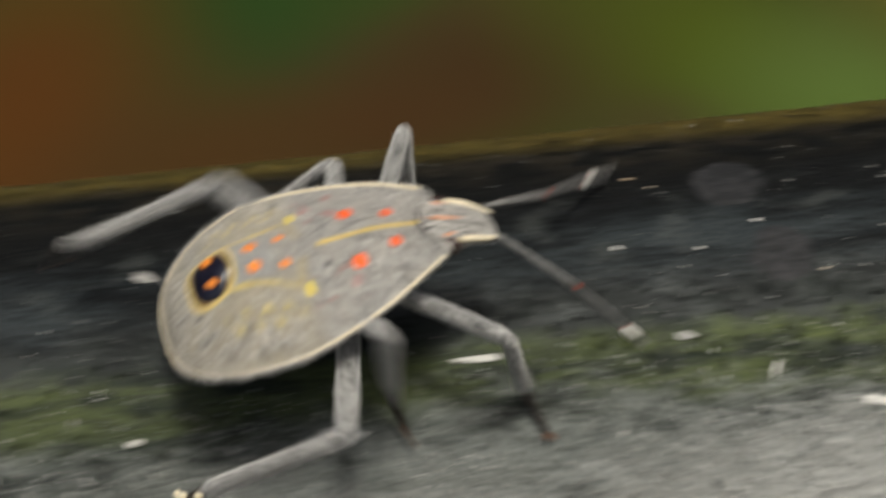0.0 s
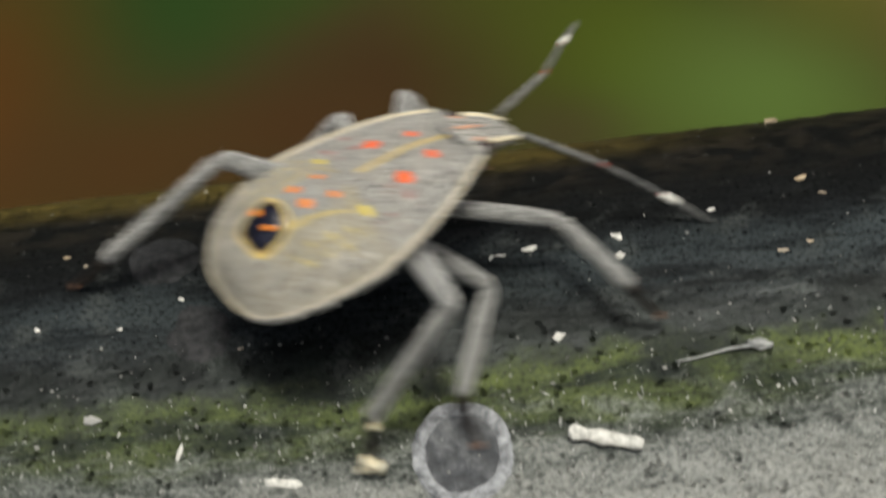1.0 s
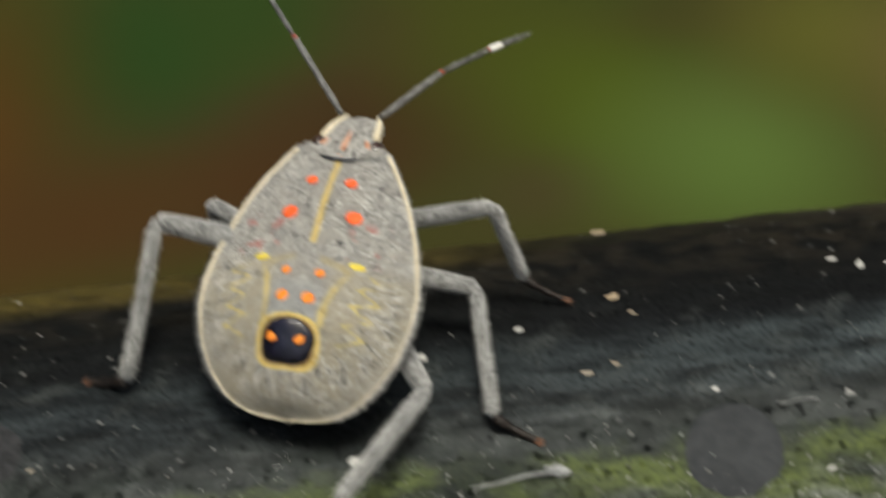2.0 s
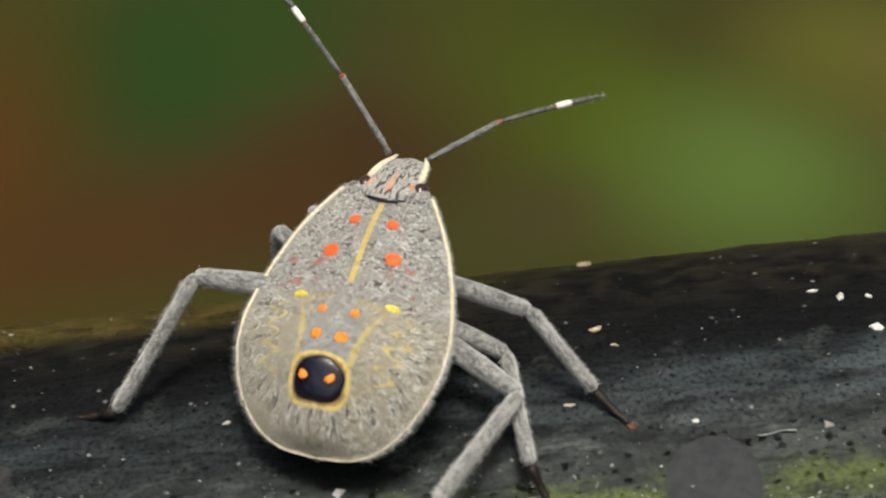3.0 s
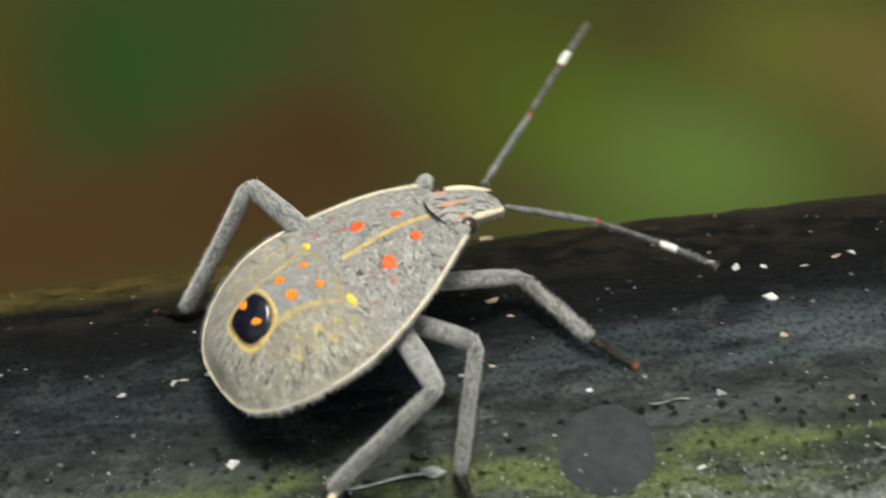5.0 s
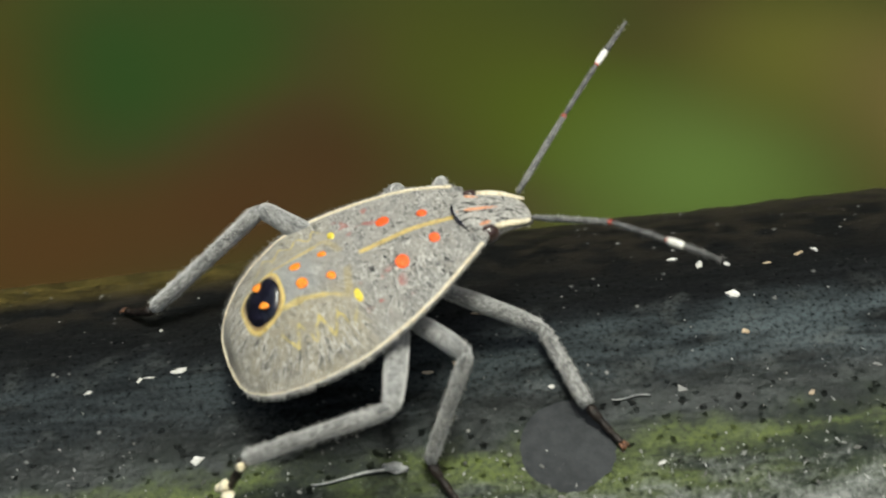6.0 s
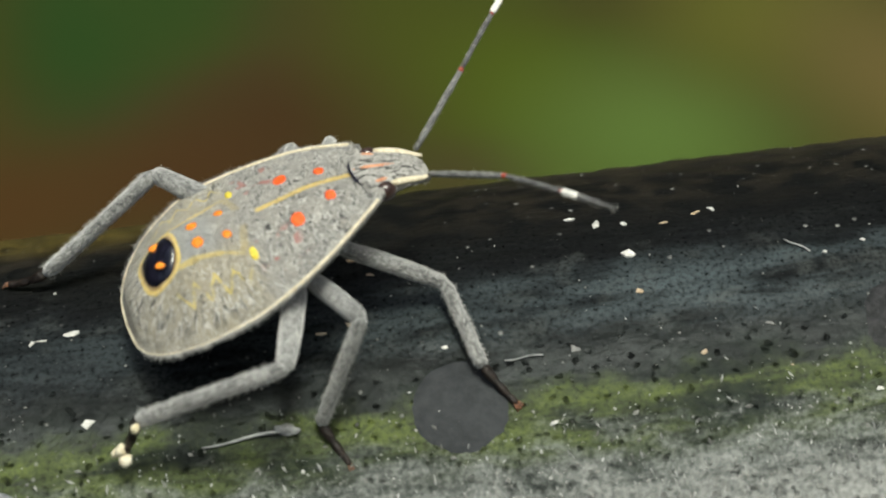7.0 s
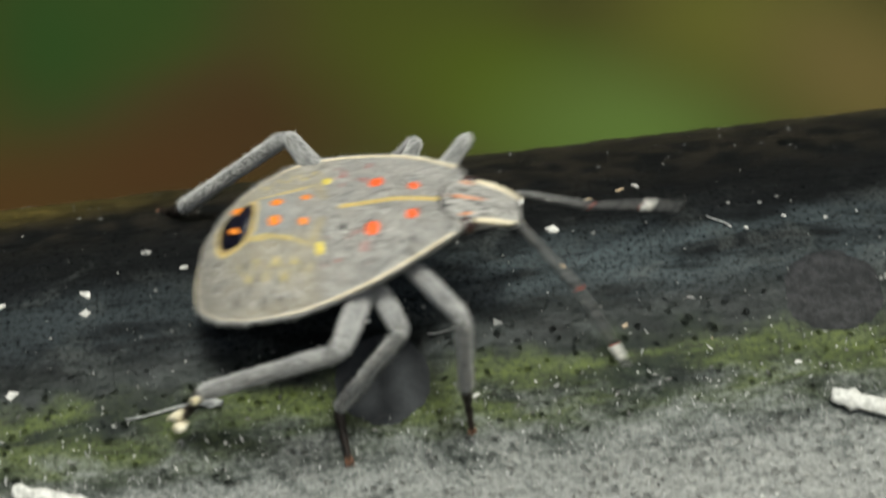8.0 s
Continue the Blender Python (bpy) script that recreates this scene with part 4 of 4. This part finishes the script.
# ---- how the bug moves: seconds, then millimetres and degrees ----
BUG_ROWS = [
    (0.0, -41.04, -8.96, 17.37, 1.5, 13.8, -77.4),
    (0.1, -36.70, -7.50, 17.28, -2.0, 12.4, -79.8),
    (0.3, -28.38, -7.02, 17.23, -1.2, 13.2, -81.7),
    (0.5, -26.63, -6.49, 17.44, 3.0, 13.9, -65.6),
    (0.6, -26.10, -6.23, 17.54, 5.1, 12.2, -60.1),
    (0.8, -23.04, -5.45, 17.85, 2.0, 9.0, -61.3),
    (1.0, -18.55, -5.37, 18.75, 5.2, 6.8, -63.3),
    (1.2, -14.26, -4.28, 18.27, 6.5, 9.8, -57.9),
    (1.3, -13.15, -4.34, 18.44, 7.4, 11.3, -53.3),
    (1.5, -12.48, -4.11, 18.37, 16.9, 9.9, -41.4),
    (1.7, -12.39, -3.04, 18.36, 23.2, 7.8, -30.4),
    (2.0, -12.92, -3.12, 18.78, 27.0, 2.9, -19.5),
    (2.2, -13.00, -3.99, 19.31, 25.0, 3.5, -18.9),
    (3.3, -10.63, -3.80, 18.63, 27.3, 3.1, -24.9),
    (3.5, -11.25, -3.97, 19.02, 29.6, 2.1, -20.4),
    (4.0, -11.38, -4.39, 19.24, 27.6, 2.5, -21.1),
    (4.5, -10.23, -4.24, 18.68, 17.4, 7.1, -41.1),
    (5.0, -7.65, -4.55, 18.49, 11.5, 9.0, -64.5),
    (5.2, -6.47, -4.90, 18.41, 10.1, 9.4, -74.8),
    (6.5, -5.58, -4.98, 18.72, 11.5, 10.0, -76.4),
    (7.0, -5.53, -4.81, 18.61, 11.5, 9.3, -76.2),
    (7.3, -5.49, -5.11, 18.65, 8.5, 7.9, -76.1),
    (7.5, -2.99, -5.19, 18.35, 1.8, 7.0, -87.9),
    (7.7, -1.51, -5.68, 18.24, -1.5, 9.4, -96.7),
    (7.9, -1.18, -5.87, 17.91, 3.2, 11.7, -98.4),
    (8.0, -0.11, -6.10, 17.69, 3.9, 12.4, -98.0),
]
RIGHT_FRONT_STEPS = [
    (0.0, -34.6, 41.2, 0.0, 19, 67),
    (0.1, -32.8, 38.3, 0.5, 2, 72),
    (0.3, -23.8, 44.6, 0.7, -13, 81),
    (0.5, -18.3, 33.7, 1.9, -108, 30),
    (0.6, -17.0, 29.3, 0.0, -103, 52),
    (0.8, -16.7, 31.0, -0.3, -86, 51),
    (1.0, -9.7, 27.8, 1.3, -93, 25),
    (1.2, -8.2, 22.2, 0.5, -102, 26),
    (1.3, -7.7, 20.3, 0.0, -97, 36),
    (1.5, -4.4, 20.4, 0.4, -83, 39),
    (1.7, -4.4, 18.4, -0.1, -53, 31),
    (2.0, -5.7, 3.8, 0.4, -14, 11),
    (2.2, -5.8, 5.3, -0.2, -37, 9),
    (3.3, -3.0, 19.0, -0.2, -31, 48),
    (3.5, -4.0, 10.0, 0.8, -36, 26),
    (4.0, -5.6, 7.6, 1.6, -12, 13),
    (4.5, -2.2, 13.0, -0.3, -2, 25),
    (5.0, 0.7, 17.9, -0.0, -102, 32),
    (5.2, 1.4, 30.0, 0.0, -107, 55),
    (6.5, 1.5, 29.7, -0.1, -117, 52),
    (7.0, 1.6, 29.6, -0.2, -112, 52),
    (7.5, 1.8, 29.4, -0.1, -107, 52),
    (7.7, 3.1, 37.9, 1.7, 9, 61),
    (7.9, 3.0, 39.9, 1.5, 0, 77),
    (8.0, 3.4, 39.8, 1.3, -5, 85),
]
RIGHT_MIDDLE_STEPS = [
    (0.0, -39.2, 41.1, 1.0, 9, 71),
    (0.1, -34.4, 50.3, -0.3, -12, 68),
    (0.3, -24.3, 52.1, -0.3, -12, 63),
    (0.5, -24.0, 50.7, -0.3, -29, 79),
    (0.6, -24.1, 47.7, 0.0, -23, 83),
    (0.8, -18.1, 37.5, 1.0, -109, 50),
    (1.0, -15.9, 38.7, 0.4, -124, 77),
    (1.2, -8.0, 36.5, 0.2, -91, 51),
    (1.3, -8.0, 36.1, 0.0, -92, 57),
    (1.5, -7.9, 36.4, 0.0, -103, 42),
    (1.7, -7.5, 31.0, 0.2, -79, 65),
    (2.0, -7.4, 26.5, -0.2, -91, 29),
    (2.2, -7.5, 27.4, 0.4, -95, 25),
    (3.3, -5.6, 31.0, 0.5, -120, 65),
    (3.5, -5.1, 26.6, 0.5, -104, 26),
    (4.0, -5.3, 27.8, 1.0, -107, 21),
    (4.5, -5.0, 27.8, 1.3, -95, 24),
    (5.0, -4.5, 36.2, -0.2, -39, 72),
    (5.2, -4.3, 35.3, -0.3, -34, 97),
    (6.5, -4.2, 35.3, -0.1, -40, 58),
    (7.0, -4.2, 35.0, -0.3, -44, 59),
    (7.5, -1.1, 36.4, -0.2, -13, 78),
    (7.7, -0.9, 40.5, 0.3, -22, 90),
    (7.9, -0.8, 39.5, -0.1, -30, 86),
    (8.0, -1.0, 38.8, -0.1, -49, 84),
]
RIGHT_HIND_STEPS = [
    (0.0, -45.6, 50.9, 2.2, -71, 168),
    (0.1, -43.7, 50.2, 1.7, -60, 168),
    (0.3, -35.6, 47.4, 1.4, -62, 168),
    (0.5, -29.4, 47.4, 1.3, -53, 120),
    (0.6, -27.5, 44.2, 1.4, -57, 110),
    (0.8, -27.2, 43.6, 1.1, -68, 127),
    (1.0, -19.0, 40.4, 0.6, -43, 100),
    (1.2, -18.6, 40.5, 1.3, -80, 127),
    (1.3, -18.8, 41.5, 1.1, -80, 131),
    (1.5, -13.6, 38.8, -0.1, -64, 104),
    (1.7, -13.3, 40.8, 1.6, -97, 103),
    (2.0, -12.7, 39.1, 2.8, -117, 96),
    (2.2, -11.9, 36.1, 3.2, -144, 89),
    (3.3, -8.9, 37.0, 2.5, -113, 86),
    (3.5, -9.4, 38.4, 1.3, -93, 86),
    (4.0, -9.0, 35.0, 0.8, -125, 81),
    (4.5, -9.0, 34.8, -0.3, -54, 89),
    (5.0, -8.9, 36.8, 0.3, -56, 112),
    (5.2, -8.7, 37.5, 0.8, -58, 123),
    (6.5, -10.4, 34.4, 1.7, -74, 149),
    (7.0, -10.2, 34.3, 1.7, -75, 141),
    (7.5, -10.4, 34.3, 1.4, -68, 150),
    (7.7, -9.4, 33.3, 1.6, -65, 161),
    (7.9, -6.3, 36.6, 2.3, -60, 158),
    (8.0, -5.5, 36.7, 1.7, -65, 157),
]
LEFT_FRONT_STEPS = [
    (0.0, -38.1, 11.5, 0.4, -1, -73),
    (0.3, -25.7, 6.0, 0.0, 46, -78),
    (0.5, -26.0, -1.7, 0.0, 50, -100),
    (0.6, -26.1, -1.9, 0.0, 52, -105),
    (0.8, -22.8, -1.6, 0.0, 46, -103),
    (1.0, -14.9, -3.8, 0.2, -36, -59),
    (1.2, -12.3, -7.1, 0.0, 17, -82),
    (1.3, -12.3, -7.1, 0.0, 17, -94),
    (1.5, -11.6, -9.5, 0.0, 17, -91),
    (1.7, -12.5, -12.3, 0.0, 17, -99),
    (2.0, -12.5, -12.3, 0.0, 17, -85),
    (2.2, -12.5, -12.3, 0.0, 17, -81),
    (3.3, -11.9, -15.6, 0.0, 7, -106),
    (3.5, -11.2, -10.9, 0.0, 6, -92),
    (4.0, -11.2, -10.9, 0.0, 6, -90),
    (4.5, -7.8, -14.2, 4.5, -22, -72),
    (5.0, -6.3, -6.5, -0.0, 44, -93),
    (5.2, -5.2, -3.0, 0.1, 46, -99),
    (6.5, -3.9, 0.5, -0.2, 36, -93),
    (7.0, -3.9, 0.7, -0.2, 36, -94),
    (7.3, 1.0, -3.0, 3.0, 22, -70),
    (7.5, 1.0, 2.1, -0.3, 18, -58),
    (7.7, 1.2, 2.4, -0.0, 38, -80),
    (7.9, 1.2, 5.6, -0.3, 49, -80),
    (8.0, 2.5, 5.3, -0.3, 45, -80),
]
LEFT_MIDDLE_STEPS = [
    (0.0, -43.9, 8.0, -0.1, 42, -122),
    (0.3, -28.7, 2.5, 0.0, 37, -99),
    (0.5, -28.7, 2.5, 0.0, -3, -122),
    (0.6, -30.2, 0.9, 0.0, 37, -136),
    (0.8, -24.0, -0.7, 0.0, 37, -104),
    (1.0, -22.2, -4.7, 0.0, 40, -133),
    (1.2, -14.7, -12.1, 0.0, -23, -95),
    (1.3, -14.7, -12.1, 0.0, -17, -105),
    (1.5, -14.7, -13.3, -0.1, -5, -113),
    (1.7, -15.7, -16.9, -0.1, -1, -121),
    (2.0, -16.3, -12.9, -0.1, -1, -125),
    (2.2, -16.4, -9.2, 0.1, -9, -123),
    (3.3, -14.3, -14.8, -0.1, 12, -124),
    (3.5, -15.2, -14.3, -0.1, 15, -128),
    (4.0, -15.2, -12.6, -0.1, 11, -126),
    (4.5, -12.3, -12.8, -0.0, -2, -110),
    (5.0, -10.4, 6.5, 0.0, 84, -128),
    (5.2, -8.8, -5.6, -0.1, 47, -121),
    (6.5, -7.1, -7.1, -0.1, 54, -112),
    (7.0, -7.1, -7.6, -0.2, 53, -113),
    (7.5, -3.8, 13.5, 0.0, 80, -111),
    (7.7, 2.4, -7.8, -0.3, -40, -65),
    (7.9, 2.3, -3.8, -0.2, 24, -77),
    (8.0, 1.5, -6.8, -0.2, 39, -83),
]
LEFT_HIND_STEPS = [
    (0.0, -50.2, 17.8, 1.9, 60, -139),
    (0.1, -42.0, 4.9, -0.3, 22, -140),
    (0.3, -33.6, 7.7, 1.0, 26, -143),
    (0.5, -32.6, 5.1, -0.3, 20, -162),
    (0.6, -32.8, 9.7, 0.0, 34, -163),
    (0.8, -30.5, 4.4, 1.0, 43, -156),
    (1.0, -28.1, 12.3, 0.7, 30, -175),
    (1.2, -21.0, 2.9, 0.1, 37, -169),
    (1.3, -19.2, 6.7, 0.0, 43, -171),
    (1.5, -19.3, 5.4, -0.3, 30, -149),
    (1.7, -19.3, 5.7, -0.3, 33, -142),
    (2.0, -20.1, 13.8, -0.2, 49, -155),
    (2.2, -20.3, 13.7, -0.1, 43, -164),
    (3.3, -20.1, 13.0, -0.3, 40, -165),
    (3.5, -20.2, 13.1, -0.2, 38, -165),
    (4.0, -20.1, 13.8, -0.0, 40, -175),
    (4.5, -20.0, 13.4, -0.0, 33, -156),
    (5.0, -13.9, 0.6, -0.3, 34, -134),
    (5.2, -13.9, 1.5, -0.1, 40, -134),
    (6.5, -13.8, 2.6, 0.0, 47, -136),
    (7.0, -13.8, 2.9, 0.0, 44, -161),
    (7.5, -8.5, 0.9, 2.4, 65, -138),
    (7.7, -4.4, -15.0, 0.5, 11, -124),
    (7.9, -6.1, -3.9, -0.3, 45, -123),
    (8.0, -6.2, -4.1, -0.3, 45, -123),
]
RIGHT_ANTENNA_ROWS = [
    (0.0, 27, -38, -3, -12),
    (0.1, 20, -33, -3, -6),
    (0.3, 22, -34, -3, -16),
    (0.5, 25, -18, -1, -15),
    (0.8, 25, -26, 8, -8),
    (1.0, 24, -35, 8, -3),
    (1.2, 30, -25, 7, -7),
    (1.5, 30, -21, -7, -15),
    (1.7, 29, -10, 14, -1),
    (2.0, 25, -17, 7, -7),
    (2.2, 31, 6, 12, -10),
    (3.3, 30, -24, 12, -3),
    (3.5, 37, -14, 9, -9),
    (4.0, 28, -12, 15, -2),
    (4.5, 49, -12, -3, -16),
    (5.0, 52, -3, 14, 1),
    (5.2, 55, 9, 8, -10),
    (6.5, 52, 15, 8, -8),
    (7.0, 53, 15, 6, -10),
    (7.3, 32, -43, -9, -12),
    (7.5, 25, -47, 6, -9),
    (7.7, 28, -52, -3, -12),
    (7.9, 24, -60, 2, -3),
    (8.0, 17, -57, 9, -7),
]
LEFT_ANTENNA_ROWS = [
    (0.0, -29, -27, -8, -1),
    (0.1, -35, -6, -8, -4),
    (0.3, -34, -15, -5, 1),
    (0.5, -50, -17, -2, 5),
    (0.8, -24, -11, -15, -7),
    (1.0, -29, -8, -14, -3),
    (1.2, -42, 14, 0, -4),
    (1.5, -49, 28, 0, -4),
    (1.7, -46, 9, 0, -4),
    (2.0, -43, 21, 0, -4),
    (2.2, -49, 33, -4, 1),
    (3.3, -46, 22, -4, -0),
    (3.5, -45, 19, 0, -4),
    (4.0, -39, 14, -3, -1),
    (4.5, -24, 27, -7, -6),
    (5.0, -27, 9, -1, 0),
    (5.2, -33, 9, 6, 3),
    (6.5, -36, 18, -4, -8),
    (7.0, -35, 18, -1, -1),
    (7.3, -22, -24, -5, 0),
    (7.5, -28, -27, 3, -7),
    (7.7, -21, -37, -12, -3),
    (7.9, -22, -44, -7, 6),
    (8.0, -29, -38, -6, 5),
]


def smooth(q):
    q = min(1.0, max(0.0, q))
    return q * q * (3 - 2 * q)


def between(rows, t):
    """The two rows round t and the share of the way from one to the other."""
    if t <= rows[0][0]:
        return rows[0], rows[0], 0.0
    for a, b in zip(rows, rows[1:]):
        if t <= b[0]:
            return a, b, (t - a[0]) / (b[0] - a[0])
    return rows[-1], rows[-1], 0.0


def eased(rows, t):
    """Values at t, gliding through the rows (cubic, with slopes kept from overshooting)."""
    ts = [r[0] for r in rows]
    i = max(0, min(len(rows) - 2, next((k for k in range(len(ts) - 1) if t <= ts[k + 1]), len(ts) - 2)))
    h = ts[i + 1] - ts[i]
    u = min(1.0, max(0.0, (t - ts[i]) / h))
    out = []
    for c in range(1, len(rows[0])):
        v = [r[c] for r in rows]

        def slope(k):
            if k == 0 or k == len(v) - 1:
                return 0.0
            a, b = (v[k] - v[k - 1]) / (ts[k] - ts[k - 1]), (v[k + 1] - v[k]) / (ts[k + 1] - ts[k])
            return 0.0 if a * b <= 0 else 2 * a * b / (a + b)

        m0, m1 = slope(i) * h, slope(i + 1) * h
        out.append((2 * u**3 - 3 * u**2 + 1) * v[i] + (u**3 - 2 * u**2 + u) * m0 + (-2 * u**3 + 3 * u**2) * v[i + 1] + (u**3 - u**2) * m1)
    return out


def bug_pose(t):
    x, y, z, rx, ry, rz = eased(BUG_ROWS, t)
    return pose(x * MM, y * MM, z * MM, rx, ry, rz)


def step(rows, t):
    """Where the ankle is at t: planted, or swinging in an arc from one foothold to the next."""
    a, b, u = between(rows, t)
    span = max(b[0] - a[0], 1e-6)
    q = smooth(0.5 + (u - 0.5) * max(1.0, span / 0.35))
    far = math.hypot(b[1] - a[1], (b[2] - a[2]) * 0.244)
    hop = min(1.0, 0.25 * far) * math.sin(math.pi * q) if far > 0.7 else 0.0
    x, turn, lift = (a[k] + (b[k] - a[k]) * q for k in (1, 2, 3))
    swivel = a[4] + (b[4] - a[4]) * q
    dh = (b[5] - a[5] + 180) % 360 - 180
    return x, turn, lift + hop, swivel, a[5] + dh * q


def bone(a, b, up):
    """The pose of a limb that runs from a to b along its +Y, its +Z towards up."""
    y = (b - a).normalized()
    x = y.cross(up).normalized()
    m = Matrix((x, y, x.cross(y))).transposed().to_4x4()
    m.translation = a
    return m


def leg_poses(which, side, rows, t):
    thigh, shin, _ = BONES[which]
    thigh, shin = thigh * MM, shin * MM
    body = bug_pose(t)
    hx, hy, hz = HIPS[which]
    hip = body @ Vector((hx * side * MM, hy * MM, hz * MM))
    x, turn, lift, swivel, heading = step(rows, t)
    ankle = on_pipe(x, turn, 0.8 + lift)
    up = body.to_3x3() @ Vector((0, 0, 1))
    way = ankle - hip
    reach = min(max(way.length, abs(thigh - shin) + 0.3 * MM), 0.985 * (thigh + shin))
    way.normalize()
    rise = (up - way * up.dot(way)).normalized()
    across = way.cross(rise)
    along = (thigh**2 - shin**2 + reach**2) / (2 * reach)
    off = math.sqrt(max(0.0, thigh**2 - along**2))
    out = math.cos(radians(swivel)) * rise + math.sin(radians(swivel)) * across
    knee = hip + way * along + out * off
    end = knee + (hip + way * reach - knee).normalized() * shin
    e1, e2, n = pipe_axes(turn)
    toe = (math.cos(radians(heading)) * e1 + math.sin(radians(heading)) * e2 - min(0.9, max(0.1, (0.2 + lift) / 1.8)) * n).normalized()
    leg_m = bone(hip, knee, out)
    shin_m = bone(knee, end, out)
    foot_m = bone(end, end + toe * MM, n)
    inv = leg_m.inverted()
    return body.inverted() @ leg_m, inv @ shin_m, inv @ foot_m


def motions():
    times = [0.1 * i for i in range(81)]
    walk(bug, [(t, bug_pose(t)) for t in times])
    gaits = {("front", 1): RIGHT_FRONT_STEPS, ("middle", 1): RIGHT_MIDDLE_STEPS, ("hind", 1): RIGHT_HIND_STEPS,
             ("front", -1): LEFT_FRONT_STEPS, ("middle", -1): LEFT_MIDDLE_STEPS, ("hind", -1): LEFT_HIND_STEPS}
    for (which, side), rows in gaits.items():
        leg, shank, *feet = LEGS[which, side]
        poses = [(t, leg_poses(which, side, rows, t)) for t in times]
        walk(leg, [(t, p[0]) for t, p in poses])
        walk(shank, [(t, p[1]) for t, p in poses])
        for foot in feet:
            walk(foot, [(t, p[2]) for t, p in poses])
    for side, rows in ((1, RIGHT_ANTENNA_ROWS), (-1, LEFT_ANTENNA_ROWS)):
        root, outer = ANTENNAE[side]
        turned, bent = [], []
        for t in times:
            across, up, out, lift = eased(rows, t)
            turned.append((t, pose(0.75 * side * MM, 6.0 * MM, -0.85 * MM, 0, 0, -across) @ pose(0, 0, 0, up, 0, 0)))
            bent.append((t, pose(0, JOINT * MM, 0, 0, 0, -out) @ pose(0, 0, 0, lift, 0, 0) @ pose(0, -JOINT * MM, 0)))
        walk(root, turned)
        for piece in outer:
            walk(piece, bent)


motions()
